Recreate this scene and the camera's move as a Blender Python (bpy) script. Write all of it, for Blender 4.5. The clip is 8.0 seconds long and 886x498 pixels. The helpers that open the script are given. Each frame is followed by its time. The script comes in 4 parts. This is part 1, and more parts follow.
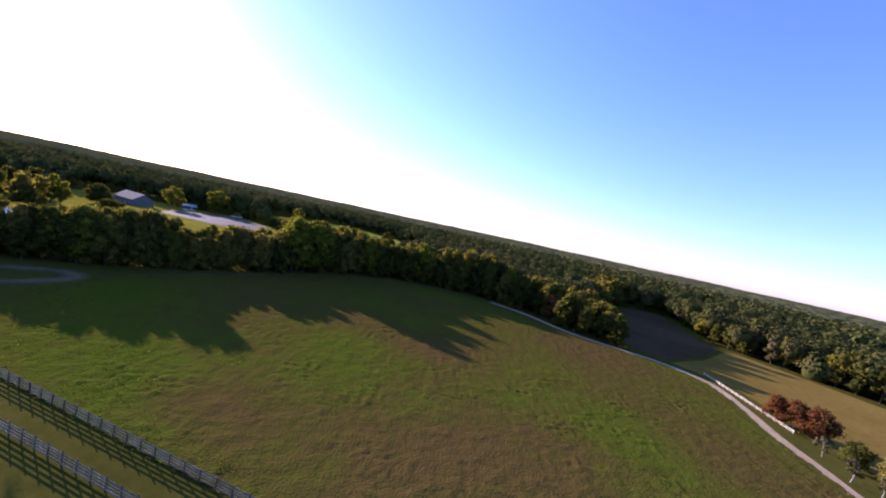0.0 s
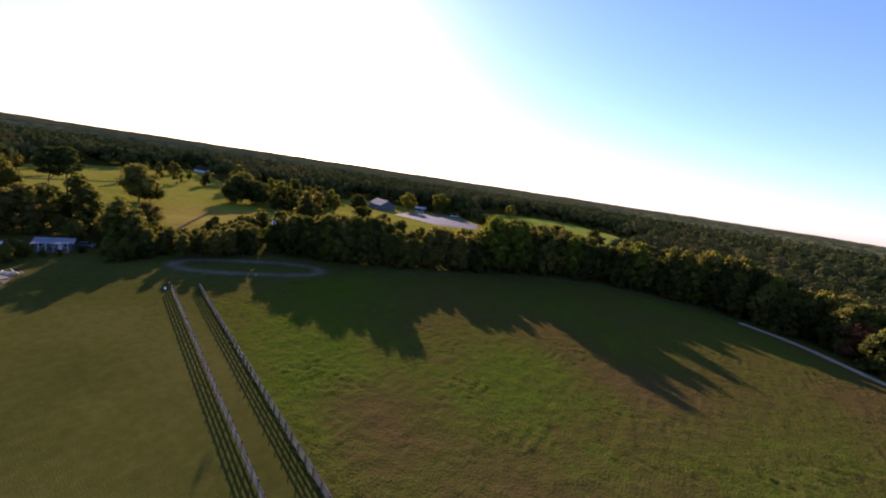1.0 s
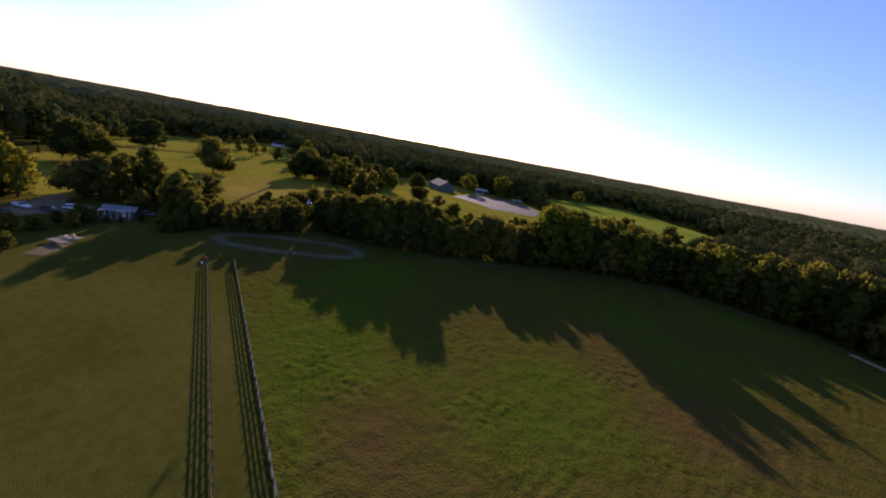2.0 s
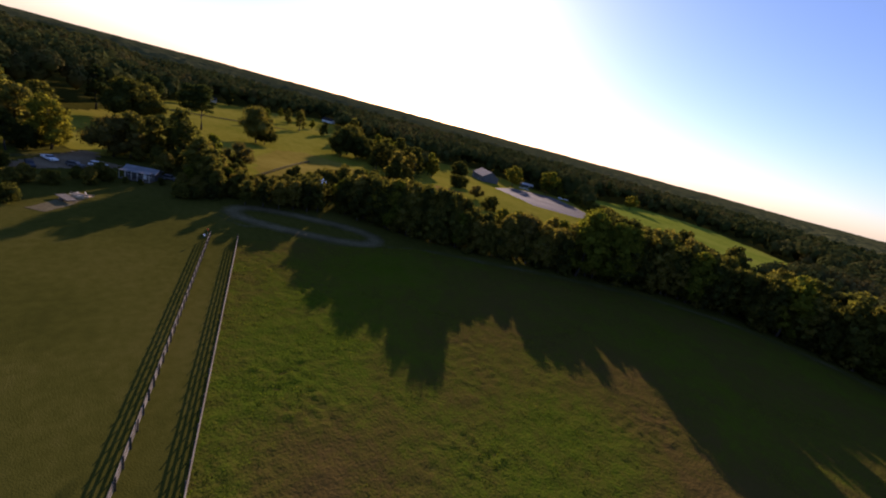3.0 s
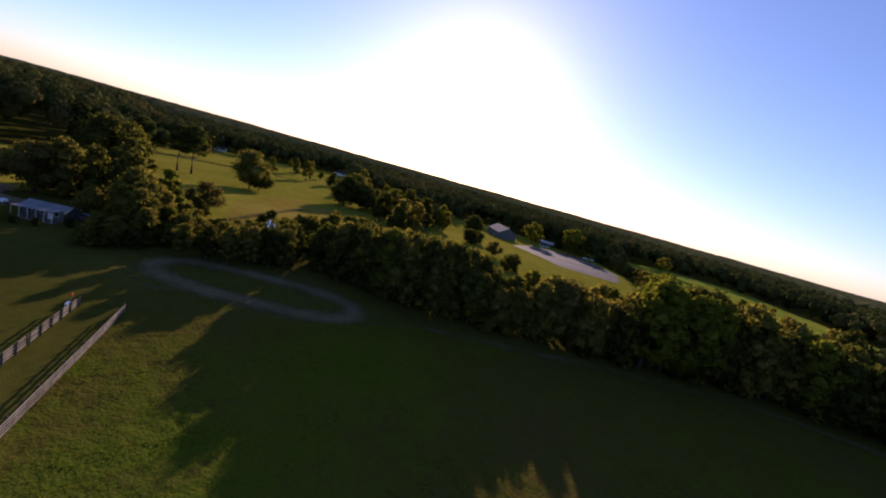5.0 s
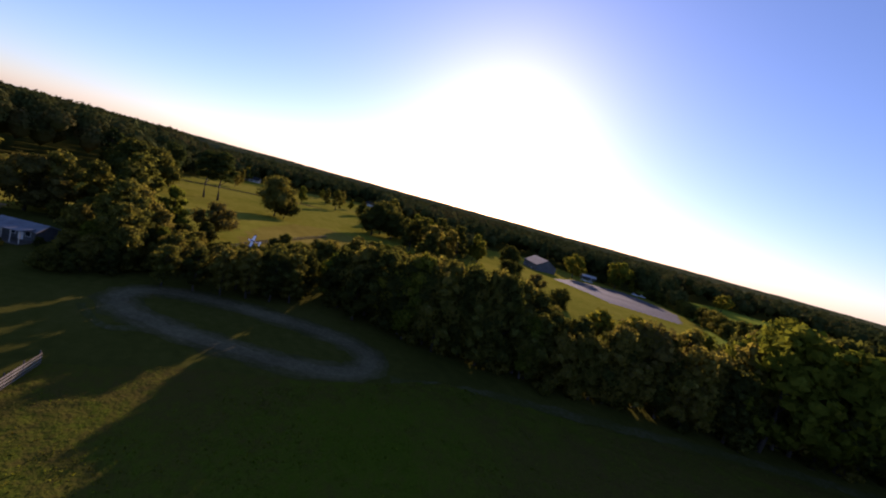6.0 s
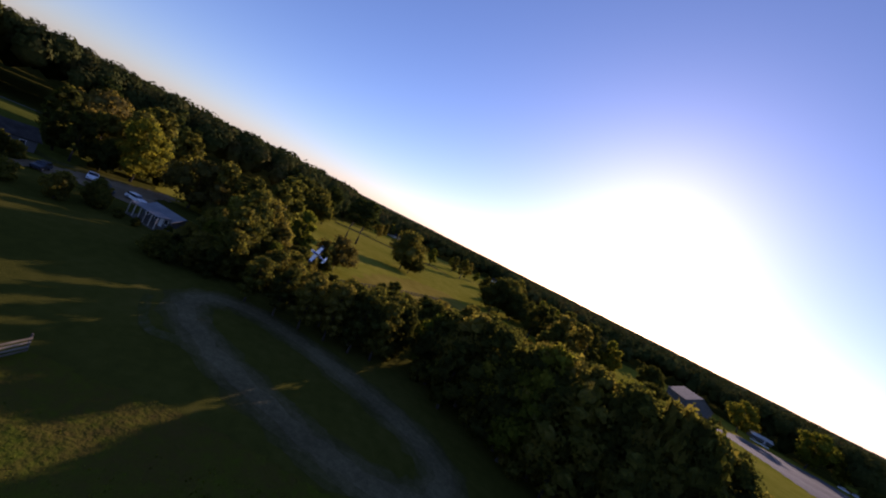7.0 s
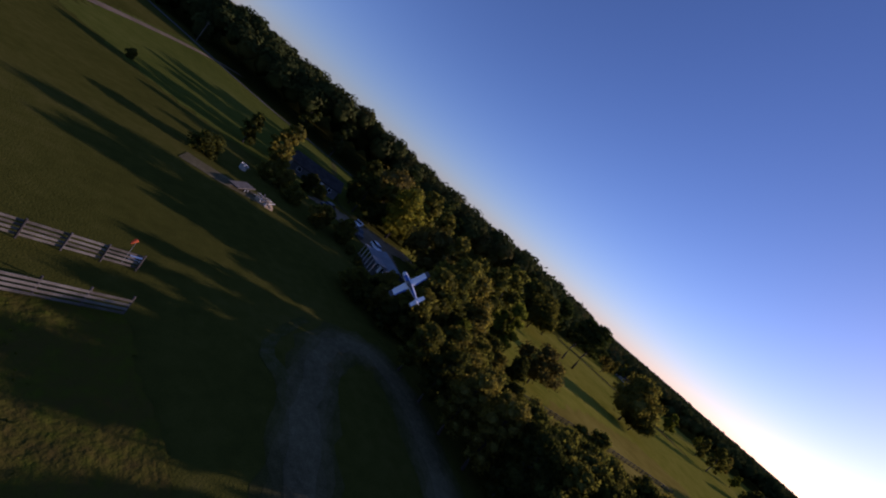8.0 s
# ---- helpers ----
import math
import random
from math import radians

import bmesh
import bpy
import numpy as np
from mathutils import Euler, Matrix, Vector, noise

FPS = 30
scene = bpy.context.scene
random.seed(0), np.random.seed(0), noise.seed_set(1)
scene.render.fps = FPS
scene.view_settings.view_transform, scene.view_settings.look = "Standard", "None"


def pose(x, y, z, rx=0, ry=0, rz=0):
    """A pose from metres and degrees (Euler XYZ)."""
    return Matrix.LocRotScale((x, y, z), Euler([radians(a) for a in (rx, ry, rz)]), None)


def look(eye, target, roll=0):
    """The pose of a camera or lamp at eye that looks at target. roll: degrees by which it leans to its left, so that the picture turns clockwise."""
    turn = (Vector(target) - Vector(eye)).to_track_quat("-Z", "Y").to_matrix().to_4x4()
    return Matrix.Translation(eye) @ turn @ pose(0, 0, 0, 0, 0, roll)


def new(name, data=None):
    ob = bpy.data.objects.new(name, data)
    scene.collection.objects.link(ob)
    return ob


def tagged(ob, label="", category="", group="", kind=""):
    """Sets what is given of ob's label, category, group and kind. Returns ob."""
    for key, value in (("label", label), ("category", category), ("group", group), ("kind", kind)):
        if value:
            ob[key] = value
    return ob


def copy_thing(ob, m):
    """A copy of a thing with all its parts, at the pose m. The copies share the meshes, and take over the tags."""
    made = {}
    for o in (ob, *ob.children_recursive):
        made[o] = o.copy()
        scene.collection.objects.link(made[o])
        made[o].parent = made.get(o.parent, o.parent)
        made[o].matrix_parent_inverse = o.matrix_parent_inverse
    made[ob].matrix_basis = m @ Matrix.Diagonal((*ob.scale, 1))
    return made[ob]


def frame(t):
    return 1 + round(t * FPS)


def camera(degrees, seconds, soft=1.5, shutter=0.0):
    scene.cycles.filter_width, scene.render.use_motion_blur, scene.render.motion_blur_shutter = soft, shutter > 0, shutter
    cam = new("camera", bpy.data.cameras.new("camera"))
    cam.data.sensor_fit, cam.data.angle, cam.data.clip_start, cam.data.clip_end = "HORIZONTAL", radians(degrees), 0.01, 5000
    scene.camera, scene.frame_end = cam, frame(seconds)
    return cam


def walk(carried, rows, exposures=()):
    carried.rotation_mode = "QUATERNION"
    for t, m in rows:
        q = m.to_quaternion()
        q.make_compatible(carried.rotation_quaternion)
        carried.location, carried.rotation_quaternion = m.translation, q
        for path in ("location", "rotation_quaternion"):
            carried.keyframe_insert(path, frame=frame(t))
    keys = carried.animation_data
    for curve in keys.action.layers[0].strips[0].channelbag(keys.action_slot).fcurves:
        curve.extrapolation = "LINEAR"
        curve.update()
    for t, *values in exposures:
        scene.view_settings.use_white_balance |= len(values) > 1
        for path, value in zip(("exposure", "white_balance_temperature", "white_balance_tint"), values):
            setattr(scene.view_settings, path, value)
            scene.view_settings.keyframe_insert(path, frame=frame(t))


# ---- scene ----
# ---- the camera and its way ----
cam = camera(98.0, 8.0, soft=2.0)
PATH = [
    (0, (0.512, 0.557, 36.115), (0.439, 2.552, 35.981), 12.3),
    (0.5, (3.095, 8.852, 37.202), (2.258, 10.645, 36.907), 8.1),
    (1, (4.201, 16.043, 38.899), (3.124, 17.688, 38.531), 8.7),
    (2.5, (0.95, 35.031, 40.894), (-0.428, 36.363, 40.322), 12.3),
    (3, (-2.774, 41.564, 40.575), (-4.189, 42.835, 39.958), 15.1),
    (3.5, (-8.027, 47.677, 39.703), (-9.413, 48.943, 39.012), 16.2),
    (4, (-14.41, 53.68, 38.426), (-15.849, 54.949, 37.86), 16.0),
    (5.5, (-38.501, 70.574, 31.409), (-40.108, 71.724, 31.106), 15.1),
    (6, (-47.53, 75.592, 29.031), (-49.211, 76.651, 28.795), 15.4),
    (6.5, (-56.586, 80.263, 26.386), (-58.399, 81.097, 26.245), 20.1),
    (7, (-66.066, 83.869, 24.4), (-68.029, 84.25, 24.332), 26.7),
    (7.5, (-76.11, 86.221, 22.4), (-78.105, 86.11, 22.325), 31.6),
    (8, (-85.578, 87.485, 21.852), (-87.355, 86.596, 21.622), 40.7),
]
EXPOSURES = [(0, 1.47, 5350, 47), (1, 1.17, 5600, 44), (2.5, 0.64, 6000, 40), (4, 0.58, 6150, 39), (5.5, 0.56, 5950, 43), (6.5, 0.42, 5900, 43), (7.2, 0.24, 5800, 43), (8, -0.22, 5350, 45)]
walk(cam, [(t, look(eye, target, roll)) for t, eye, target, roll in PATH], EXPOSURES)

# ---- sky and sun ----
SUN_AZ, SUN_EL = 53.0, 13.7            # degrees to the left of +y, and up
world = bpy.data.worlds.new("sky")
scene.world = world
world.use_nodes = True
_n = world.node_tree.nodes
_sky = _n.new("ShaderNodeTexSky")
_sky.sky_type = "NISHITA"
_sky.sun_disc = False
_sky.sun_elevation = radians(SUN_EL)
_sky.sun_rotation = radians(-SUN_AZ)
_sky.altitude = 200
_sky.air_density = 1.0
_sky.dust_density = 0.36
_sky.ozone_density = 3.4
world.node_tree.links.new(_sky.outputs[0], _n["Background"].inputs[0])
_n["Background"].inputs[1].default_value = 0.115
sun_data = bpy.data.lights.new("sun", "SUN")
sun_data.energy, sun_data.angle, sun_data.color = 5.0, radians(0.53), (1.0, 0.83, 0.58)
sun = new("sun", sun_data)
_s = Vector((-math.sin(radians(SUN_AZ)) * math.cos(radians(SUN_EL)), math.cos(radians(SUN_AZ)) * math.cos(radians(SUN_EL)), math.sin(radians(SUN_EL))))
sun.matrix_world = Matrix.Translation((-300, 250, 200)) @ _s.to_track_quat("Z", "Y").to_matrix().to_4x4()

# ---- materials ----
def noisy(name, colours, scales, rough=0.9, bump=0.3, bump_scale=None, metal=0.0, vary=0.0, island=0.0, detail=6.0, specular=0.3, through_light=0.0, spread=0.44, zones=(), fine=0.75, passed=(1.0, 1.0, 1.0)):
    """A material whose base colour runs through the colours by noise at the given scales (1/m); vary: spread from object to object;
    passed: the tint of the light that comes through thin leaves or cloth."""
    m = bpy.data.materials.new(name)
    m.use_nodes = True
    nt = m.node_tree
    n, l = nt.nodes, nt.links
    bsdf = n["Principled BSDF"]
    out = n["Material Output"]
    co = n.new("ShaderNodeTexCoord").outputs["Object"]
    fac = None
    for i, s in enumerate(scales):
        t = n.new("ShaderNodeTexNoise")
        t.inputs["Scale"].default_value = s
        t.inputs["Detail"].default_value = detail
        t.inputs["Roughness"].default_value = 0.6
        l.new(co, t.inputs["Vector"])
        if fac is None:
            fac = t.outputs["Fac"]
        else:
            a = n.new("ShaderNodeMath")
            a.operation = "MULTIPLY_ADD"
            b = n.new("ShaderNodeMath")
            b.operation = "SUBTRACT"
            l.new(t.outputs["Fac"], b.inputs[0])
            b.inputs[1].default_value = 0.5
            l.new(b.outputs[0], a.inputs[0])
            a.inputs[1].default_value = fine
            l.new(fac, a.inputs[2])
            fac = a.outputs[0]
    for zx, zy, zr, amount in zones:
        dist = n.new("ShaderNodeVectorMath")
        dist.operation = "DISTANCE"
        l.new(co, dist.inputs[0])
        dist.inputs[1].default_value = (zx, zy, 0)
        mr = n.new("ShaderNodeMapRange")
        mr.interpolation_type = "SMOOTHSTEP"
        l.new(dist.outputs["Value"], mr.inputs["Value"])
        for key, value in (("From Min", 0.0), ("From Max", zr), ("To Min", amount), ("To Max", 0.0)):
            mr.inputs[key].default_value = value
        a = n.new("ShaderNodeMath")
        a.operation = "ADD"
        l.new(mr.outputs["Result"], a.inputs[0])
        l.new(fac, a.inputs[1])
        fac = a.outputs[0]
    if vary or island:
        if vary:
            r = n.new("ShaderNodeObjectInfo").outputs["Random"]
        else:
            r = n.new("ShaderNodeNewGeometry").outputs["Random Per Island"]
        a = n.new("ShaderNodeMath")
        a.operation = "SUBTRACT"
        l.new(r, a.inputs[0])
        a.inputs[1].default_value = 0.5
        b = n.new("ShaderNodeMath")
        b.operation = "MULTIPLY_ADD"
        l.new(a.outputs[0], b.inputs[0])
        b.inputs[1].default_value = vary or island
        l.new(fac, b.inputs[2])
        fac = b.outputs[0]
    ramp = n.new("ShaderNodeValToRGB")
    k = len(colours)
    el = ramp.color_ramp.elements
    while len(el) < k:
        el.new(0.5)
    for i, c in enumerate(colours):
        el[i].position = 0.5 - spread / 2 + spread * i / max(1, k - 1)
        el[i].color = (*c, 1)
    l.new(fac, ramp.inputs[0])
    l.new(ramp.outputs[0], bsdf.inputs["Base Color"])
    bsdf.inputs["Roughness"].default_value = rough
    bsdf.inputs["Metallic"].default_value = metal
    bsdf.inputs["Specular IOR Level"].default_value = specular
    if bump:
        t = n.new("ShaderNodeTexNoise")
        t.inputs["Scale"].default_value = bump_scale or scales[-1]
        t.inputs["Detail"].default_value = 5.0
        l.new(co, t.inputs["Vector"])
        b = n.new("ShaderNodeBump")
        b.inputs["Strength"].default_value = 1.0
        b.inputs["Distance"].default_value = bump
        l.new(t.outputs["Fac"], b.inputs["Height"])
        l.new(b.outputs[0], bsdf.inputs["Normal"])
    if through_light:
        tr = n.new("ShaderNodeBsdfTranslucent")
        glow = n.new("ShaderNodeVectorMath")
        glow.operation = "MULTIPLY"
        l.new(ramp.outputs[0], glow.inputs[0])
        glow.inputs[1].default_value = passed
        l.new(glow.outputs[0], tr.inputs[0])
        mx = n.new("ShaderNodeMixShader")
        mx.inputs[0].default_value = through_light
        l.new(bsdf.outputs[0], mx.inputs[1])
        l.new(tr.outputs[0], mx.inputs[2])
        l.new(mx.outputs[0], out.inputs[0])
    return m


SOLID = {}


def leaf(name, colours, vary=0.5, through_light=0.35):
    """Foliage: colour from tree to tree and from leaf to leaf, and light through the leaves; and the leafy mass under them."""
    m = noisy(name, colours, (0.5,), rough=0.9, bump=0, vary=vary, specular=0.0, through_light=through_light, passed=(1.75, 1.6, 0.8))
    SOLID[name] = noisy(name + "_mass", colours, (0.35, 2.2), rough=0.95, bump=0.22, bump_scale=2.6, vary=vary, specular=0.0, through_light=0.15)
    return m


MOWN = noisy("mown_grass", [(0.050, 0.050, 0.009), (0.066, 0.064, 0.011), (0.085, 0.076, 0.016)], (0.035, 0.6, 9.0), bump=0.05, bump_scale=6.0, specular=0.0)
# where the pasture has dried brown (+) and where weeds keep it green (-): x, y, radius, amount
DRY = [(-2, 54, 27, 0.22), (22, 66, 25, 0.22), (65, 80, 28, 0.20), (-31, 60, 17, 0.17), (-4, 109, 26, 0.15), (-25, 123, 22, 0.13), (8, 108, 26, 0.15), (50, 150, 50, 0.18),
       (-16, 88, 24, -0.15), (2, 73, 11, -0.12), (44, 88, 20, -0.16), (-34, 46, 14, -0.10), (-62, 66, 24, -0.10), (-48, 54, 12, -0.10), (20, 100, 16, -0.06), (-88, 82, 40, -0.12)]
ROUGH = noisy("rough_pasture", [(0.057, 0.081, 0.006), (0.066, 0.077, 0.008), (0.068, 0.064, 0.010), (0.071, 0.057, 0.012), (0.078, 0.054, 0.015)], (0.022, 0.25, 1.3), bump=0.16, bump_scale=2.4, specular=0.0, spread=0.46, zones=DRY, fine=0.5)
STUBBLE = noisy("tan_field", [(0.140, 0.094, 0.020), (0.178, 0.122, 0.026), (0.205, 0.148, 0.036)], (0.02, 0.4, 5.0), bump=0.08, bump_scale=4.0, specular=0.0)
# brown soil, darkened to hold the woods' shade; also the far track's colour
SOIL_AND_SHADE = noisy("soil_and_shade_brown", [(0.060, 0.038, 0.018), (0.080, 0.052, 0.025), (0.102, 0.068, 0.033)], (0.02, 0.4, 5.0), bump=0.06, bump_scale=4.0, specular=0.0)
HAY = noisy("hay_grass", [(0.135, 0.135, 0.013), (0.185, 0.168, 0.019), (0.235, 0.20, 0.030)], (0.02, 0.25, 4.0), bump=0.05, bump_scale=4.0, specular=0.0)
LAWN = noisy("green_lawn", [(0.062, 0.072, 0.011), (0.082, 0.090, 0.014), (0.105, 0.108, 0.020)], (0.03, 0.4, 6.0), bump=0.05, bump_scale=5.0, specular=0.0)
DRY_HAY = noisy("dry_hay", [(0.150, 0.118, 0.018), (0.195, 0.152, 0.025), (0.235, 0.185, 0.036)], (0.02, 0.25, 4.0), bump=0.05, bump_scale=4.0, specular=0.0)
LUSH = noisy("lush_meadow", [(0.125, 0.16, 0.016), (0.17, 0.20, 0.022), (0.22, 0.23, 0.034)], (0.02, 0.25, 4.0), bump=0.05, bump_scale=4.0, specular=0.0)
GRAVEL = noisy("gravel", [(0.27, 0.195, 0.105), (0.36, 0.265, 0.15), (0.44, 0.335, 0.20)], (0.15, 2.0, 14.0), bump=0.03, bump_scale=18.0, specular=0.1)
LOT = noisy("lot_gravel", [(0.074, 0.068, 0.062), (0.106, 0.098, 0.090), (0.148, 0.138, 0.126)], (0.05, 0.8, 9.0), bump=0.04, bump_scale=9.0, specular=0.05)
DIRT = noisy("packed_dirt", [(0.084, 0.069, 0.032), (0.122, 0.101, 0.048), (0.166, 0.138, 0.068)], (0.12, 1.4, 8.0), bump=0.03, bump_scale=8.0, specular=0.05)
ROAD = noisy("tan_dirt", [(0.15, 0.105, 0.058), (0.20, 0.145, 0.082), (0.26, 0.19, 0.115)], (0.15, 2.0, 14.0), bump=0.03, bump_scale=18.0, specular=0.05)
WORN = noisy("worn_grass", [(0.055, 0.056, 0.012), (0.070, 0.068, 0.020), (0.100, 0.090, 0.042)], (0.1, 1.2, 8.0), bump=0.04, bump_scale=8.0, specular=0.0)
BARK = noisy("bark", [(0.03, 0.023, 0.017), (0.055, 0.043, 0.032), (0.085, 0.068, 0.054)], (1.5, 9.0), bump=0.04, vary=0.3)
PALE_BARK = noisy("pale_bark", [(0.20, 0.175, 0.145), (0.27, 0.245, 0.21), (0.34, 0.315, 0.28)], (1.5, 9.0), bump=0.02, vary=0.2)
LEAF_OAK = leaf("oak_leaves", [(0.050, 0.056, 0.014), (0.082, 0.088, 0.019), (0.118, 0.115, 0.024), (0.155, 0.134, 0.030)], 0.6, 0.6)
LEAF_YELLOW = leaf("yellowing_leaves", [(0.080, 0.098, 0.012), (0.118, 0.128, 0.015), (0.180, 0.165, 0.020)], 0.4, 0.5)
LEAF_PINE = leaf("pine_needles", [(0.034, 0.048, 0.014), (0.052, 0.068, 0.018), (0.074, 0.084, 0.023)], 0.4, 0.4)
LEAF_RED = leaf("red_leaves", [(0.095, 0.040, 0.016), (0.125, 0.055, 0.021), (0.16, 0.080, 0.030)], 0.4, 0.35)
LEAF_BROWN = leaf("browning_leaves", [(0.082, 0.072, 0.020), (0.118, 0.098, 0.027), (0.155, 0.120, 0.036)], 0.4, 0.5)
WEED = noisy("weed_leaves", [(0.092, 0.136, 0.009), (0.112, 0.142, 0.011), (0.122, 0.124, 0.015), (0.125, 0.105, 0.018)], (0.03, 0.5), bump=0, specular=0.0, through_light=0.5, passed=(1.6, 1.7, 0.8))
LEAF_GREY = leaf("greyish_leaves", [(0.065, 0.062, 0.026), (0.092, 0.084, 0.036), (0.12, 0.105, 0.05)], 0.4, 0.3)
WOODS = noisy("woods_canopy", [(0.034, 0.044, 0.013), (0.050, 0.060, 0.017), (0.072, 0.074, 0.021), (0.096, 0.080, 0.027)], (0.004, 0.02, 0.09), rough=0.95, bump=0.6, bump_scale=0.9, island=0.12, through_light=0.2, specular=0.0)
CANOPY = noisy("far_canopy", [(0.042, 0.050, 0.022), (0.060, 0.066, 0.028), (0.084, 0.082, 0.035)], (0.003, 0.02, 0.1), rough=0.95, bump=2.5, bump_scale=0.12, specular=0.0)
RAIL = noisy("weathered_board", [(0.105, 0.088, 0.067), (0.170, 0.145, 0.112), (0.25, 0.22, 0.175)], (1.2, 12.0), bump=0.006, bump_scale=20.0, vary=0.4)
POST = noisy("dark_post", [(0.035, 0.030, 0.026), (0.06, 0.052, 0.045), (0.09, 0.08, 0.07)], (2.0, 14.0), bump=0.006, vary=0.4)
FENCE_WHITE = noisy("weathered_white", [(0.46, 0.40, 0.31), (0.58, 0.51, 0.41), (0.66, 0.60, 0.50)], (0.8, 6.0), bump=0.004, vary=0.3)
WHITE = noisy("white_paint", [(0.70, 0.70, 0.68), (0.78, 0.78, 0.76), (0.82, 0.82, 0.80)], (0.8, 6.0), rough=0.5, bump=0.002)
SIDING = noisy("grey_siding", [(0.075, 0.072, 0.068), (0.10, 0.097, 0.092), (0.13, 0.126, 0.12)], (0.5, 5.0), rough=0.6, bump=0.004)
DARK_ROOF = noisy("dark_shingle", [(0.030, 0.027, 0.023), (0.046, 0.041, 0.036), (0.066, 0.060, 0.053)], (0.6, 6.0), rough=0.95, specular=0.05, bump=0.01)
SHEET_ROOF = noisy("grey_sheet_roof", [(0.075, 0.075, 0.077), (0.105, 0.104, 0.105), (0.14, 0.138, 0.138)], (0.4, 5.0), rough=0.85, specular=0.1, bump=0.004)
PALE_ROOF = noisy("pale_roof", [(0.13, 0.135, 0.14), (0.17, 0.175, 0.18), (0.22, 0.225, 0.23)], (0.4, 5.0), rough=0.6, specular=0.2, bump=0.004)
GLASS = noisy("dark_glass", [(0.02, 0.022, 0.026), (0.03, 0.034, 0.04)], (0.7,), rough=0.08, bump=0, specular=0.8)
TYRE = noisy("tyre_rubber", [(0.015, 0.015, 0.015), (0.03, 0.03, 0.03)], (6.0,), rough=0.85, bump=0)
DARK_PAINT = noisy("dark_paint", [(0.03, 0.032, 0.04), (0.05, 0.052, 0.06)], (2.0,), rough=0.3, bump=0)
BLUE_PAINT = noisy("blue_film", [(0.02, 0.07, 0.30), (0.03, 0.10, 0.40)], (5.0,), rough=0.3, bump=0)
PLANE_WHITE = noisy("white_film", [(0.74, 0.74, 0.76), (0.82, 0.82, 0.84)], (5.0,), rough=0.3, bump=0)
STEEL = noisy("galvanised", [(0.34, 0.35, 0.36), (0.46, 0.47, 0.48)], (6.0,), rough=0.45, metal=0.8, bump=0)
SOCK = noisy("orange_cloth", [(0.62, 0.12, 0.035), (0.75, 0.17, 0.05)], (9.0,), rough=0.85, bump=0.003, through_light=0.35)
POLE = noisy("pole_wood", [(0.16, 0.13, 0.10), (0.24, 0.20, 0.16)], (1.0, 9.0), bump=0.01)

# ---- helpers for meshes ----
def part(name, bm, material, parent, label="", smooth=False):
    me = bpy.data.meshes.new(name)
    bm.to_mesh(me)
    bm.free()
    me.materials.append(material)
    if smooth:
        me.shade_smooth()
    ob = new(name, me)
    ob.parent = parent
    return tagged(ob, label)


def round_lobes(c, q, flat, rng, rough=0.2, squash=0.8):
    """Bumpy rounded masses of foliage round the centres c with radii q: corners, triangles and outward ways."""
    bm = bmesh.new()
    bmesh.ops.create_icosphere(bm, subdivisions=1, radius=1.0)
    bm.verts.index_update()
    v = np.array([p.co for p in bm.verts])
    f = np.array([[p.index for p in face.verts] for face in bm.faces])
    bm.free()
    n = len(c)
    k = 1 + rough * rng.normal(size=(n, len(v), 1)).clip(-1.6, 1.6)
    at = c[:, None] + v[None] * q[:, None, None] * k * np.array((1, 1, squash * flat))
    tri = f[None] + (np.arange(n) * len(v))[:, None, None]
    return at.reshape(-1, 3), tri.reshape(-1, 3), np.tile(v, (n, 1))


def crown_mesh(name, corners, tris, ways, leaves, bulge, solid, foliage):
    """One mesh of rounded masses and the loose leaf clumps that cover them."""
    n, m, nv = len(tris), len(leaves), len(corners)
    me = bpy.data.meshes.new(name)
    me.vertices.add(nv + 3 * m)
    me.vertices.foreach_set("co", np.concatenate([corners, leaves.reshape(-1, 3)]).astype(np.float32).ravel())
    me.loops.add(3 * n + 3 * m)
    me.loops.foreach_set("vertex_index", np.concatenate([tris.ravel(), nv + np.arange(3 * m)]).astype(np.int32))
    me.polygons.add(n + m)
    me.polygons.foreach_set("loop_start", (np.arange(n + m) * 3).astype(np.int32))
    me.materials.append(solid)
    me.materials.append(foliage)
    me.polygons.foreach_set("material_index", np.repeat([0, 1], [n, m]).astype(np.int32))
    me.update(calc_edges=True)
    me.normals_split_custom_set_from_vertices(np.concatenate([ways, np.repeat(bulge, 3, axis=0)]).tolist())
    return me


def box(bm, x0, y0, z0, x1, y1, z1, bevel=0.0):
    r = bmesh.ops.create_cube(bm, size=1.0, matrix=Matrix.Translation(((x0 + x1) / 2, (y0 + y1) / 2, (z0 + z1) / 2)) @ Matrix.Diagonal((x1 - x0, y1 - y0, z1 - z0, 1)))
    if bevel:
        edges = list({e for v in r["verts"] for e in v.link_edges})
        bmesh.ops.bevel(bm, geom=edges, offset=bevel, segments=1, affect="EDGES")
    return bm


def tube(bm, pts, radii, sides=7):
    """A tapered tube along points."""
    rings = []
    for i, p in enumerate(pts):
        a = Vector(pts[min(i + 1, len(pts) - 1)]) - Vector(pts[max(i - 1, 0)])
        q = a.to_track_quat("Z", "Y")
        rings.append([bm.verts.new(Vector(p) + q @ Vector((radii[i] * math.cos(2 * math.pi * s / sides), radii[i] * math.sin(2 * math.pi * s / sides), 0))) for s in range(sides)])
    for a, b in zip(rings, rings[1:]):
        for s in range(sides):
            bm.faces.new((a[s], a[(s + 1) % sides], b[(s + 1) % sides], b[s]))
    bm.faces.new(rings[0][::-1])
    bm.faces.new(rings[-1])
    return bm


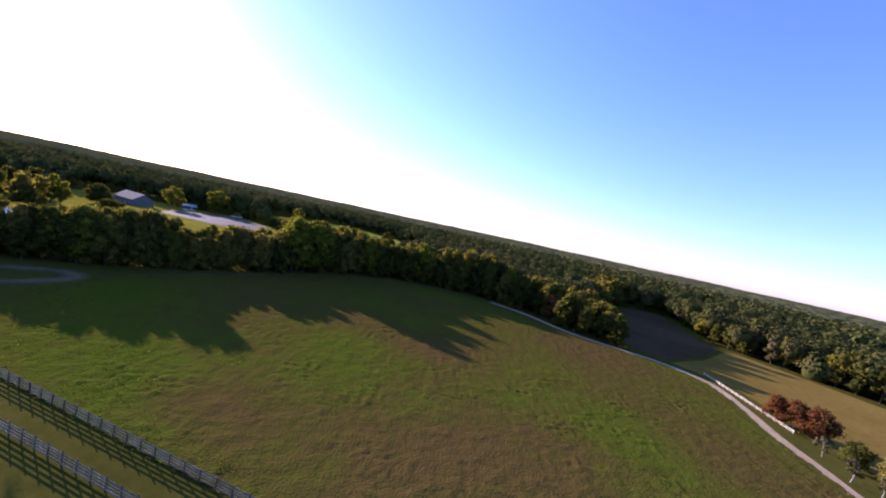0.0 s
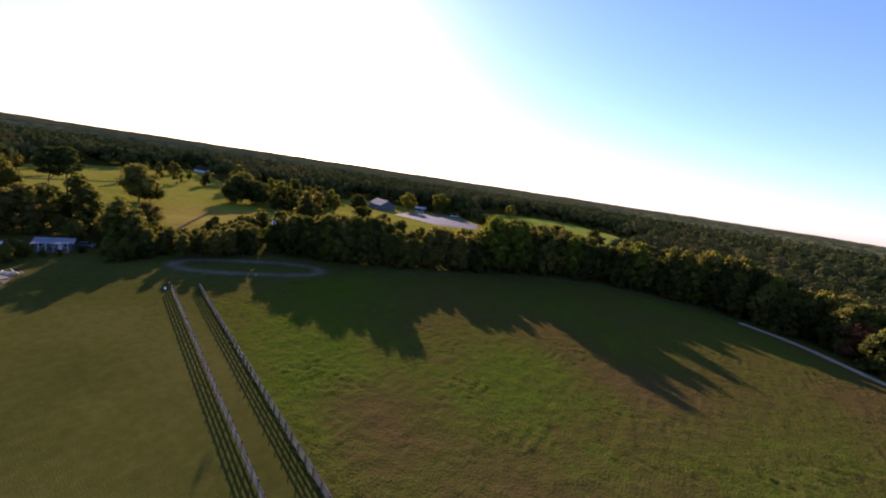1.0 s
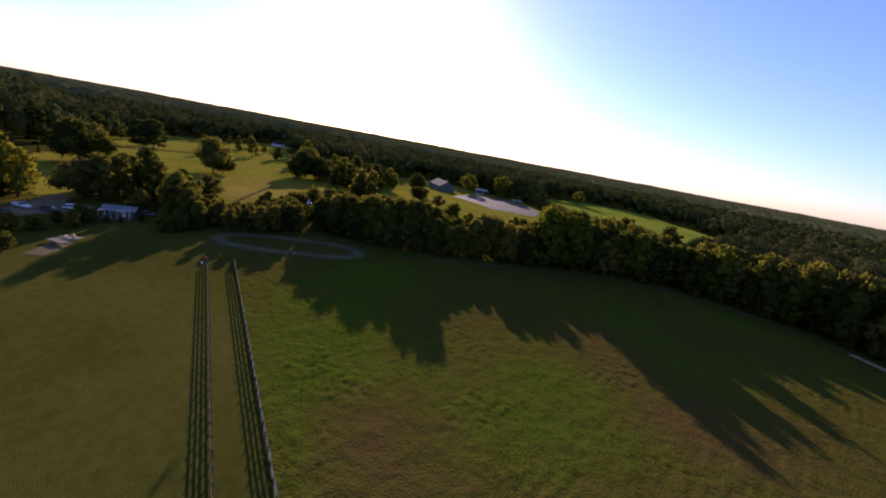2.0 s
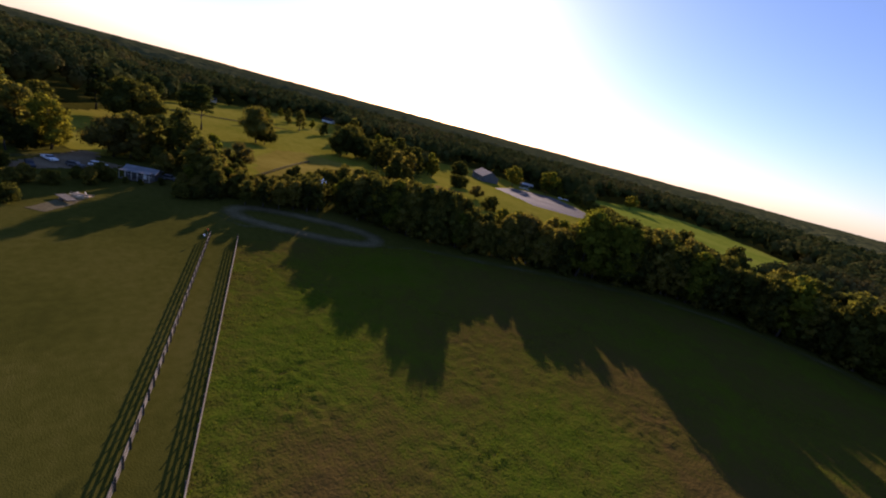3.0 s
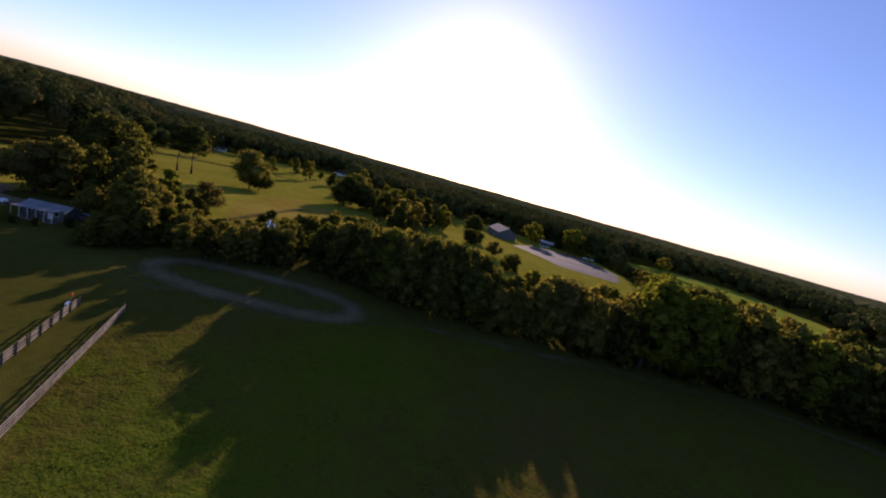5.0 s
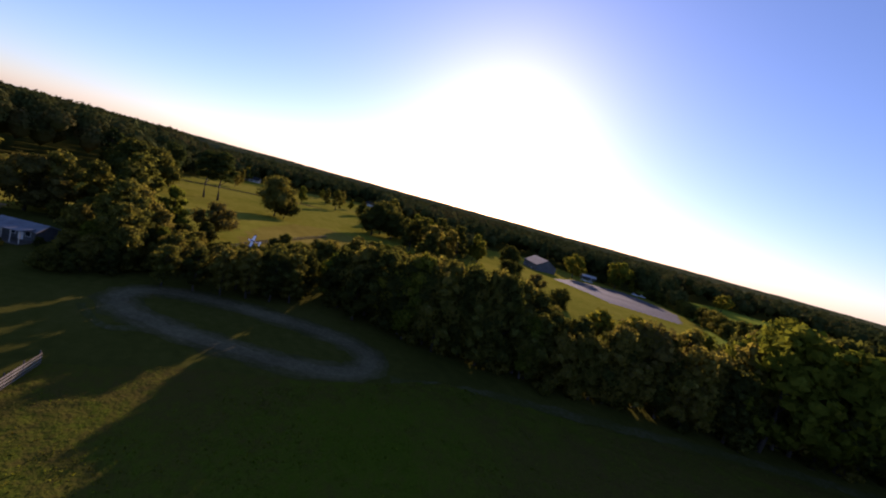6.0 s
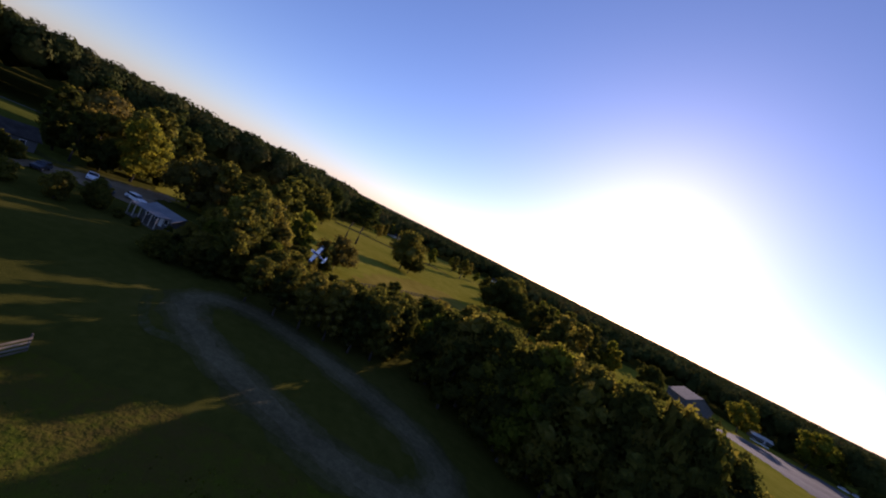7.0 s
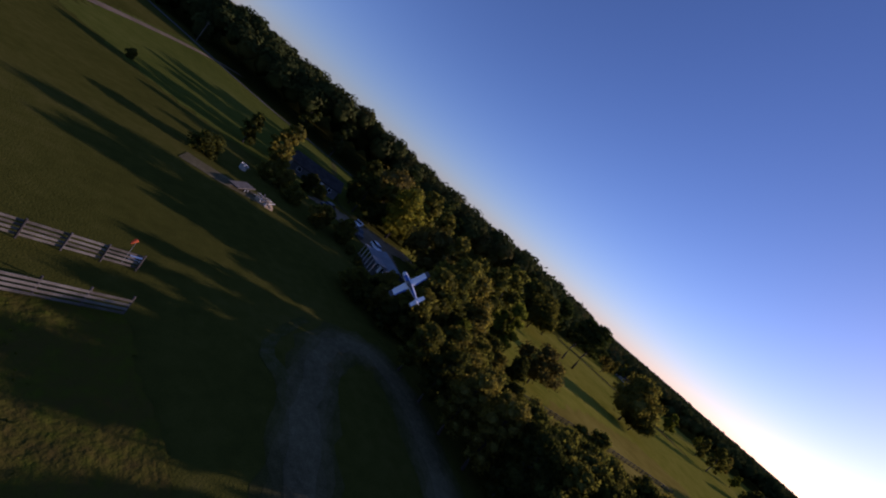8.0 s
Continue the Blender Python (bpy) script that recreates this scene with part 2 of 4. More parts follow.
def prism(bm, outline, y0, y1):
    """A solid from an outline in x and z, drawn out along y."""
    a = [bm.verts.new((x, y0, z)) for x, z in outline]
    b = [bm.verts.new((x, y1, z)) for x, z in outline]
    k = len(outline)
    for i in range(k):
        bm.faces.new((a[i], a[(i + 1) % k], b[(i + 1) % k], b[i]))
    bm.faces.new(a[::-1])
    bm.faces.new(b)
    bmesh.ops.recalc_face_normals(bm, faces=bm.faces)
    return bm


def thing(name, m, label, category, group=""):
    ob = new(name)
    ob.empty_display_size = 0.2
    ob.matrix_basis = m
    return tagged(ob, label, category, group)


def smooth01(v):
    v = np.clip(v, 0, 1)
    return v * v * (3 - 2 * v)


def height(x, y):
    """The lie of the land: level by the fences, falling some metres to the west."""
    return -5.0 * smooth01((-np.asarray(x, float) - 165) / 125)


def inside(poly, x, y):
    x, y = np.asarray(x, float), np.asarray(y, float)
    hit = np.zeros(x.shape, bool)
    for (ax, ay), (bx, by) in zip(poly, poly[1:] + poly[:1]):
        if ay == by:
            continue
        hit ^= ((ay > y) != (by > y)) & (x < (bx - ax) * (y - ay) / (by - ay) + ax)
    return hit


# ---- the plan: open land in the woods ----
FIELD = [(-131, 50), (-140, 74), (-133, 97), (-109, 113), (-95, 127), (-84, 143), (-74, 161), (-54, 190), (-28, 212), (5, 217), (34, 208), (60, 178), (78, 164), (84, 215),
         (110, 280), (150, 330), (180, 318), (170, 285), (157, 232), (166, 216), (179, 195), (193, 164), (235, 100), (270, 0), (260, -260), (-20, -300), (-120, -210), (-168, -152), (-183, -120),
         (-194, -90), (-206, -74), (-222, -66), (-246, -52), (-262, -28), (-246, -6), (-222, 8), (-206, 30), (-192, 50), (-176, 54), (-150, 58)]
YARD = [(-156, 78), (-178, 122), (-180, 146), (-207, 176), (-262, 228), (-330, 284), (-400, 262), (-450, 236), (-520, 258), (-584, 292), (-604, 262), (-548, 212), (-525, 110), (-430, 66), (-345, 47), (-326, 34), (-302, 20), (-276, 0), (-262, -22), (-246, -4), (-222, 10), (-200, 16), (-184, 28), (-178, 40), (-186, 52), (-190, 62)]
GARDEN = [(-92, 178), (-99, 160), (-113, 143), (-136, 132), (-165, 140), (-200, 176), (-262, 232), (-345, 300), (-350, 380), (-230, 380), (-165, 335), (-116, 268), (-98, 235), (-88, 200)]
MEADOW = [(-255, 425), (-240, 560), (-140, 560), (-38, 465), (-28, 340), (-52, 262), (-92, 252), (-118, 270), (-150, 320), (-212, 378)]
CLEAR = [FIELD, YARD, GARDEN, MEADOW]
F1A, F1B = (-104.2, 57.6), (65.5, 14.0)      # south fence
F2A, F2B = (-101.9, 63.1), (67.0, 19.7)      # north fence


def wooded(x, y, margin=0.0):
    x, y = np.asarray(x, float), np.asarray(y, float)
    w = np.ones(x.shape, bool)
    for poly in CLEAR:
        w &= ~inside(poly, x, y)
        if margin:
            for dx, dy in ((margin, 0), (-margin, 0), (0, margin), (0, -margin)):
                w &= ~inside(poly, x + dx, y + dy)
    return w


# ---- ground ----
def ground_sheet():
    ax = np.concatenate([-np.geomspace(4700, 620, 14), np.arange(-600, 340, 10.0), np.geomspace(350, 4700, 14)])
    ay = np.concatenate([-np.geomspace(4700, 340, 14), np.arange(-320, 620, 10.0), np.geomspace(640, 4700, 14)])
    gx, gy = np.meshgrid(ax, ay)
    gz = height(gx, gy)
    nx, ny = len(ax), len(ay)
    idx = np.arange(nx * ny).reshape(ny, nx)
    f = np.stack([idx[:-1, :-1], idx[:-1, 1:], idx[1:, 1:], idx[1:, :-1]], -1).reshape(-1, 4)
    me = bpy.data.meshes.new("ground")
    me.from_pydata(np.stack([gx, gy, gz], -1).reshape(-1, 3).tolist(), [], f.tolist())
    me.materials.append(MOWN)
    me.shade_smooth()
    tagged(new("ground", me), "olive mown grass ground with worn patches", "ground", kind="structure")


ground_sheet()


def wobbly(poly, step, amp, seed):
    rng = random.Random(seed)
    pts = []
    for (ax, ay), (bx, by) in zip(poly, poly[1:] + poly[:1]):
        k = max(1, int(math.hypot(bx - ax, by - ay) / step))
        for i in range(k):
            u = i / k
            pts.append((ax + (bx - ax) * u + rng.uniform(-amp, amp), ay + (by - ay) * u + rng.uniform(-amp, amp)))
    return pts


def patch(name, poly, material, lift, label, category, step=2.0, amp=0.4, seed=1):
    """A flat piece of ground with an uneven edge, on the level part of the land."""
    bm = bmesh.new()
    f = bm.faces.new([bm.verts.new((x, y, lift)) for x, y in wobbly(poly, step, amp, seed)])
    bmesh.ops.triangulate(bm, faces=[f])
    bmesh.ops.recalc_face_normals(bm, faces=bm.faces)
    if sum(f.normal.z for f in bm.faces) < 0:
        bmesh.ops.reverse_faces(bm, faces=bm.faces)
    ob = part(name, bm, material, None)
    return tagged(ob, label, category, kind="structure")


def strip(name, pts, width, material, lift, label, category, closed=False, amp=0.15, seed=2):
    """A track along a line of points, smoothed, with ragged edges."""
    rng = random.Random(seed)
    p = [Vector((x, y, 0)) for x, y in pts]
    line = []
    k = len(p)
    for i in range(k if closed else k - 1):
        a, b, c, d = (p[(i - 1) % k], p[i], p[(i + 1) % k], p[(i + 2) % k]) if closed else (p[max(i - 1, 0)], p[i], p[i + 1], p[min(i + 2, k - 1)])
        m = max(2, int((c - b).length / 1.5))
        for j in range(m):
            t = j / m
            line.append(0.5 * (2 * b + (c - a) * t + (2 * a - 5 * b + 4 * c - d) * t * t + (3 * b - a - 3 * c + d) * t ** 3))
    if not closed:
        line.append(p[-1])
    bm = bmesh.new()
    rows = []
    n = len(line)
    for i, q in enumerate(line):
        t = line[(i + 1) % n] - line[i - 1] if closed else line[min(i + 1, n - 1)] - line[max(i - 1, 0)]
        s = Vector((t.y, -t.x, 0)).normalized()
        l, r = q + s * (width / 2 + rng.uniform(-amp, amp)), q - s * (width / 2 + rng.uniform(-amp, amp))
        rows.append((bm.verts.new((l.x, l.y, float(height(l.x, l.y)) + lift)), bm.verts.new((r.x, r.y, float(height(r.x, r.y)) + lift))))
    for i in range(n if closed else n - 1):
        a, b = rows[i], rows[(i + 1) % n]
        bm.faces.new((a[0], b[0], b[1], a[1]))
    bmesh.ops.recalc_face_normals(bm, faces=bm.faces)
    if sum(f.normal.z for f in bm.faces) < 0:
        bmesh.ops.reverse_faces(bm, faces=bm.faces)
    return tagged(part(name, bm, material, None), label, category, kind="structure")


def on_fence(a, b, u, off):
    d = Vector((b[0] - a[0], b[1] - a[1])).normalized()
    return (a[0] + (b[0] - a[0]) * u - d.y * off, a[1] + (b[1] - a[1]) * u + d.x * off)


rough_edge = [on_fence(F2A, F2B, u, -0.1) for u in (0.0, 0.25, 0.5, 0.75, 1.0)]
PASTURE = rough_edge + [(88, 30), (89, 77), (91, 103), (97, 125), (98, 140), (87, 153), (60, 168), (30, 197), (5, 206), (-26, 201), (-50, 182), (-68, 157), (-80, 137), (-96, 113), (-97, 92), (-101, 78)]
patch("tan_field", [(108, 30), (107, 90), (108, 120), (110, 142), (96, 160), (120, 178), (155, 214), (160, 214), (173, 193), (187, 160), (228, 98), (240, 30)],
      STUBBLE, 0.03, "dry tan hay field by the woods", "field", seed=4)
# the woods' shade over this strip is put into its ground colour
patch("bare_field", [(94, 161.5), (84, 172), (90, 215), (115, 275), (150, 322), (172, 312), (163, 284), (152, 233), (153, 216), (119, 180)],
      SOIL_AND_SHADE, 0.03, "bare brown field, darkened in colour for the shade of the woods", "field", seed=14)
strip("worn_track", [(-97, 104), (-92, 120), (-82, 138), (-71, 157), (-52, 184), (-26, 205), (4, 210), (31, 201), (58, 173)], 3.0, WORN, 0.05, "faint worn track along the trees", "track", amp=0.5, seed=8)
strip("gravel_road", [(24, 205), (40, 194), (60, 171), (87, 157), (99, 142), (97, 121), (93, 104), (91, 88), (89, 70), (88, 30), (95, -60)], 3.2, GRAVEL, 0.06, "pale gravel farm road along the pasture edge", "road", seed=5)
OVAL_C, OVAL_U = Vector((-114.6, 84.6)), Vector((0.577, 0.817))
oval_pts = []
for i in range(28):
    a = 2 * math.pi * i / 28
    s = math.copysign(abs(math.cos(a)) ** 0.75, math.cos(a)) * 21.5
    q = math.copysign(abs(math.sin(a)) ** 0.85, math.sin(a)) * 7.6
    oval_pts.append((OVAL_C.x + OVAL_U.x * s + OVAL_U.y * q, OVAL_C.y + OVAL_U.y * s - OVAL_U.x * q))
for k, w in enumerate((6.6, 5.5, 4.6, 3.7)):
    u = (k + 1) / 5
    mix = [tuple(a + (b - a) * u for a, b in zip(p, q)) for p, q in zip(((0.045, 0.045, 0.010), (0.060, 0.058, 0.013), (0.078, 0.070, 0.018)), ((0.080, 0.066, 0.031), (0.116, 0.096, 0.046), (0.158, 0.131, 0.065)))]
    strip("oval_verge", oval_pts, w, noisy("thinning_grass", mix, (0.12, 1.0, 8.0), bump=0.03, bump_scale=8.0, specular=0.0), 0.02 + 0.012 * k, "worn thin grass along the oval track", "track", closed=True, amp=0.55, seed=9 + k)
strip("oval_track", oval_pts, 2.5, DIRT, 0.075, "grey packed-dirt oval track in the shade", "track", closed=True, amp=0.4, seed=6)
strip("oval_spur", [(-121, 62), (-115.2, 64.8), (-112.4, 67.6), (-113.2, 70.4)], 1.3, WORN, 0.045, "short worn lane beside the end of the oval", "track", amp=0.4, seed=18)
strip("dirt_road", [(95, -130), (20, -80), (-30, -30), (-60, 0), (-90, -25), (-119, -51), (-136, -68), (-162, -92), (-200, -122)], 3.6, ROAD, 0.05, "pale dirt road over mown grass", "road", seed=7)


def lumps(x, y):
    """Clumpy relief of the rough pasture."""
    return 0.13 * max(0.0, noise.noise((x * 0.33, y * 0.33, 1.0)) + 0.2) + 0.18 * noise.noise((x * 0.95, y * 0.95, 5.0)) * (0.6 + max(0.0, noise.noise((x * 0.09, y * 0.09, 9.0)) * 1.6)) + 0.06


def draped(name, poly, material, lift, label, category, cell=2.0, relief=False):
    """A piece of ground that follows the slope, with a stepped, ragged edge."""
    xs = np.arange(min(p[0] for p in poly), max(p[0] for p in poly) + cell, cell)
    ys = np.arange(min(p[1] for p in poly), max(p[1] for p in poly) + cell, cell)
    within = inside(poly, *np.meshgrid(xs + cell / 2, ys + cell / 2, indexing="ij"))
    bm = bmesh.new()
    got = {}

    def v(i, j):
        if (i, j) not in got:
            r = random.Random(i * 7919 + j)
            x, y = xs[0] + (i + r.uniform(-0.3, 0.3)) * cell, ys[0] + (j + r.uniform(-0.3, 0.3)) * cell
            got[i, j] = bm.verts.new((x, y, float(height(x, y)) + lift + (lumps(x, y) if relief else 0.0)))
        return got[i, j]

    for i in range(len(xs)):
        for j in range(len(ys)):
            if within[i, j]:
                bm.faces.new((v(i, j), v(i + 1, j), v(i + 1, j + 1), v(i, j + 1)))
    return tagged(part(name, bm, material, None, smooth=True), label, category, kind="structure")


draped("pasture", PASTURE, ROUGH, 0.03, "rough green and brown pasture beside the fence", "pasture", cell=0.5, relief=True)


def pasture_weeds(count, seed):
    """Clumps of weeds and coarse grass over the nearer pasture: upright ragged tufts, thick where it is green, thin where it has dried."""
    rng = np.random.default_rng(seed)
    x, y = rng.uniform(-96, 82, count), rng.uniform(24, 165, count)
    green = np.array([noise.noise((a * 0.10, b * 0.10, 4.0)) + 0.7 * noise.noise((a * 0.45, b * 0.45, 6.0)) for a, b in zip(x, y)])
    for zx, zy, zr, amount in DRY:
        green -= 3.2 * amount * smooth01(1 - np.hypot(x - zx, y - zy) / zr)
    keep = inside(PASTURE, x, y) & (green + rng.normal(scale=0.22, size=count) > 0.0)
    x, y, green = x[keep], y[keep], green[keep]
    n = len(x)
    z = np.array([lumps(a, b) for a, b in zip(x, y)]) - 0.02
    foot = np.stack([x, y, z], -1)[:, None] + np.concatenate([rng.normal(scale=0.2, size=(n, 3, 2)), np.zeros((n, 3, 1))], -1)
    turn = rng.uniform(0, 2 * math.pi, (n, 3, 1))
    side = np.concatenate([np.cos(turn), np.sin(turn), np.zeros_like(turn)], -1)
    tall = (rng.uniform(0.05, 0.15, (n, 3, 1)) * (0.8 + 0.6 * green.clip(0, 1))[:, None, None])
    wide = rng.uniform(0.05, 0.13, (n, 3, 1))
    lean = np.concatenate([rng.normal(scale=0.6, size=(n, 3, 2)), np.ones((n, 3, 1))], -1)
    blades = np.stack([foot + side * wide, foot + lean * tall, foot - side * wide], -2).reshape(-1, 3, 3)
    up = np.concatenate([rng.normal(scale=0.5, size=(len(blades), 2)), np.ones((len(blades), 1))], -1)
    none = np.zeros((0, 3))
    me = crown_mesh("pasture_weeds", none, none.astype(int), none, blades, up, WEED, WEED)
    tagged(new("pasture_weeds", me), "ragged green weed clumps over the rough pasture", "weeds", kind="stuff")


pasture_weeds(110000, 17)
draped("gravel_lot", [(-234, 289), (-250, 330), (-225, 359), (-166, 326), (-147, 294), (-172, 267)], LOT, 0.08, "grey gravel lot beside the barn", "lot")
draped("hay_pasture", YARD, HAY, 0.08, "sunlit yellow-green pasture behind the tree belt", "pasture", cell=4.0)
draped("garden_lawn", [(-108, 196), (-116, 174), (-128, 158), (-146, 150), (-166, 156)] + GARDEN[5:-1] + [(-104, 218)], HAY, 0.05, "sunlit lawn round the barn", "lawn", cell=4.0)
draped("green_lawn", [(-112, -30), (-124, -8), (-138, 6), (-150, 14), (-172, 16), (-205, 6), (-244, -8), (-258, -28), (-243, -48), (-220, -60), (-203, -69), (-190, -85), (-180, -108), (-170, -112), (-150, -88), (-128, -64)], LAWN, 0.03, "greener mown lawn along the woods", "lawn", cell=2.5)
draped("dry_pasture", [(-170, 86), (-178, 112), (-186, 132), (-212, 152), (-250, 156), (-276, 140), (-268, 116), (-232, 98), (-200, 88)], DRY_HAY, 0.12, "sun-dried tan pasture beside the tree belt", "pasture", cell=3.0)
draped("meadow", MEADOW, LUSH, 0.05, "bright green meadow among the woods", "meadow", cell=6.0)
draped("bare_ground", [(-178, 160), (-196, 176), (-206, 205), (-190, 215), (-172, 190)], STUBBLE, 0.08, "bare brown ground behind the trees", "ground")
strip("yard_drive", [(-119, 26), (-124, 29.5), (-131, 32.5)], 4.2, DIRT, 0.06, "grey dirt drive among the sheds", "drive", seed=12)
strip("yard_drive", [(-176, 26), (-166, 15), (-172, 4), (-190, -18), (-212, -45), (-222, -60)], 2.6, WORN, 0.06, "faint worn drive past the dark-roofed house", "drive", seed=13)
draped("dirt_yard", [(-151, 18), (-158, 17), (-168, 22), (-186, 31), (-184, 35), (-172, 34), (-166, 41), (-159, 36), (-157, 27)], ROAD, 0.07, "tan bare dirt yard beside the low house", "yard", cell=1.2)
strip("woods_lane", [(-150, -180), (-166, -140), (-176, -113), (-184, -92), (-195, -76), (-211, -66), (-234, -53), (-252, -36)], 3.4, LOT, 0.05, "grey lane along the edge of the woods", "lane", seed=15)
strip("pasture_track", [(-393, 160), (-389, 130), (-386, 108), (-377, 58)], 3.4, SOIL_AND_SHADE, 0.14, "dark worn track across the far pasture", "track", amp=0.4, seed=16)

# ---- trees ----
def crown_shape(seed, h, r, base, lobes, leaves, size, cone=False, flat=1.0):
    """Loose leaf clumps, four corners each, on the shells of many lobes round the limbs."""
    rng = np.random.default_rng(seed)
    c, q = [], []
    for i in range(lobes):
        u = (i + 0.5) / lobes
        z = base + (h - base) * (0.08 + 0.84 * u)
        spread = (1 - u) * 0.9 + 0.1 if cone else math.sin(math.pi * min(1, 0.22 + 0.70 * u)) ** 0.8
        a = i * 2.4 + rng.uniform(-0.6, 0.6)
        d = r * spread * rng.uniform(0.25, 0.78)
        c.append((d * math.cos(a), d * math.sin(a), z))
        q.append((0.18 + 0.15 * rng.random()) * r * (0.75 + 0.5 * spread))
    c, q = np.array(c), np.array(q)
    pick = rng.choice(lobes, leaves, p=q ** 2 / (q ** 2).sum())
    d = rng.normal(size=(leaves, 3))
    d[:, 2] = d[:, 2] * 0.9 + 0.25
    d /= np.linalg.norm(d, axis=1)[:, None]
    at = c[pick] + d * (q[pick] * rng.uniform(0.6, 1.25, leaves))[:, None] * np.array((1, 1, 0.78 * flat))
    nrm = d + rng.normal(scale=0.42, size=d.shape)
    nrm /= np.linalg.norm(nrm, axis=1)[:, None]
    t = np.cross(nrm, rng.normal(size=d.shape))
    t /= np.linalg.norm(t, axis=1)[:, None]
    b = np.cross(nrm, t)
    s = size * rng.uniform(0.55, 1.3, leaves)[:, None]
    k = np.stack([at + t * s * 0.7, at + (b * 0.6 - t * 0.35) * s, at - (b * 0.6 + t * 0.35) * s], 1)
    mid = np.array((0, 0, base + (h - base) * 0.45))
    away = (at - mid) / np.array((r, r, (h - base) * 0.55))
    bulge = d * 0.7 + away * 0.5 + rng.normal(scale=0.42, size=d.shape)
    bulge /= np.linalg.norm(bulge, axis=1)[:, None]
    corners, tris, ways = round_lobes(c, q * 0.66, flat, rng)
    ways = ways * 0.75 + (corners - mid) / np.array((r, r, (h - base) * 0.55)) * 0.45
    return k, c, bulge, corners, tris, ways / np.linalg.norm(ways, axis=1)[:, None]


def tree_model(name, seed, h, r, base, lobes, leaves, size, foliage, bark, label, cone=False, flat=1.0, lean=0.0):
    """A tree: tapered trunk with limbs to the lobes, and a crown of loose leaf clumps."""
    rng = random.Random(seed)
    ob = thing(name, pose(0, 0, 0), label, name.replace("_", " "))
    k, c, bulge, corners, tris, ways = crown_shape(seed, h, r, base, lobes, leaves, size, cone, flat)
    bm = bmesh.new()
    top = h * (0.92 if cone else 0.72)
    bend = [(lean * z * z / h + 0.25 * math.sin(z * 0.6 + seed), 0.25 * math.cos(z * 0.5 + seed), z) for z in np.linspace(-0.3, top, 6)]
    r0 = 0.017 * h + 0.05
    tube(bm, bend, [r0 * (1.25 if i == 0 else 1) * (1 - 0.8 * i / 5) for i in range(6)], 6)
    for i in range(0, lobes, 3 if lobes > 8 else 1):
        z = max(0.25 * h, min(c[i][2] - 0.12 * h, top * 0.95))
        s = Vector((lean * z * z / h, 0, z))
        e = Vector(c[i])
        tube(bm, [s, s.lerp(e, 0.5) + Vector((rng.uniform(-.2, .2), rng.uniform(-.2, .2), 0.2)), e], [r0 * 0.42, r0 * 0.26, r0 * 0.1], 4)
    part("trunk", bm, bark, ob, smooth=True)
    crown = new("crown", crown_mesh("crown", corners, tris, ways, k, bulge, SOLID[foliage.name], foliage))
    crown.parent = ob
    return ob


EDGE, MID, TALL = [], [], []
for i, (h, r, base, fol) in enumerate([(15, 5.2, 0.8, LEAF_OAK), (18, 5.8, 1.5, LEAF_OAK), (12, 4.6, 0.5, LEAF_OAK), (16, 5.0, 1.0, LEAF_YELLOW), (9, 4.0, 0.2, LEAF_OAK), (20, 6.2, 2.0, LEAF_OAK)]):
    EDGE.append((tree_model("tree", 10 + i, h, r, base, 34, 1900, 0.72, fol, BARK, "broad leafy tree with a dense ragged crown" if fol is LEAF_OAK else "leafy tree with yellow-green autumn leaves"), h, r))
FINE = []
for i, (h, r, base, fol) in enumerate([(15, 5.2, 0.8, LEAF_OAK), (18, 5.8, 1.5, LEAF_OAK), (12, 4.6, 0.5, LEAF_OAK), (16, 5.0, 1.0, LEAF_YELLOW), (9, 4.0, 0.2, LEAF_OAK), (20, 6.2, 2.0, LEAF_OAK)]):
    FINE.append((tree_model("tree", 110 + i, h, r, base, 36, 3500, 0.54, fol, BARK, "broad leafy tree with a dense fine-leaved crown" if fol is LEAF_OAK else "leafy tree with yellow-green autumn leaves"), h, r))
for i, (h, r, base, fol) in enumerate([(17, 5.5, 1.5, LEAF_OAK), (20, 6.0, 2.0, LEAF_OAK), (14, 5.2, 1.0, LEAF_OAK), (17, 5.4, 1.5, LEAF_YELLOW), (19, 5.4, 2.0, LEAF_GREY)]):
    MID.append((tree_model("woodland_tree", 40 + i, h, r, base, 16, 950, 1.15, fol, BARK, {LEAF_OAK: "dark green woodland tree with a rounded crown", LEAF_YELLOW: "yellow-green woodland tree with a rounded crown", LEAF_GREY: "greyish half-bare woodland tree"}[fol]), h, r))
for i, (h, r, base) in enumerate([(28, 5.8, 3), (25, 5.4, 2)]):
    TALL.append((tree_model("pine_tree", 60 + i, h, r, base, 20, 1500, 1.0, LEAF_PINE, BARK, "tall dark pine with a narrow crown", flat=0.8), h, r))
PINE = tree_model("pine_tree", 70, 24, 7.5, 9, 24, 5000, 0.6, LEAF_PINE, BARK, "tall bare-trunked pine with a spreading top in pasture", flat=0.6)
OAK = tree_model("oak_tree", 71, 19, 10.5, 2.5, 34, 6500, 0.65, LEAF_OAK, BARK, "broad dark oak standing alone in pasture")
YELLOW = tree_model("yellow_tree", 72, 16, 6.5, 1.5, 24, 5000, 0.5, LEAF_YELLOW, BARK, "bright yellow-green tree beside the drive")
ROUND = tree_model("shade_tree", 73, 13, 6.5, 2.0, 20, 3000, 0.55, LEAF_YELLOW, BARK, "round yellow-green shade tree by the gravel lot")
HEDGES = [(tree_model("hedge_tree", 90, 11, 4.4, 0.3, 18, 1900, 0.5, LEAF_OAK, BARK, "small leafy tree in the tangled hedge"), 11), (tree_model("hedge_tree", 91, 9, 4.2, 0.1, 16, 1700, 0.5, LEAF_OAK, BARK, "low leafy tree in the tangled hedge"), 9)]
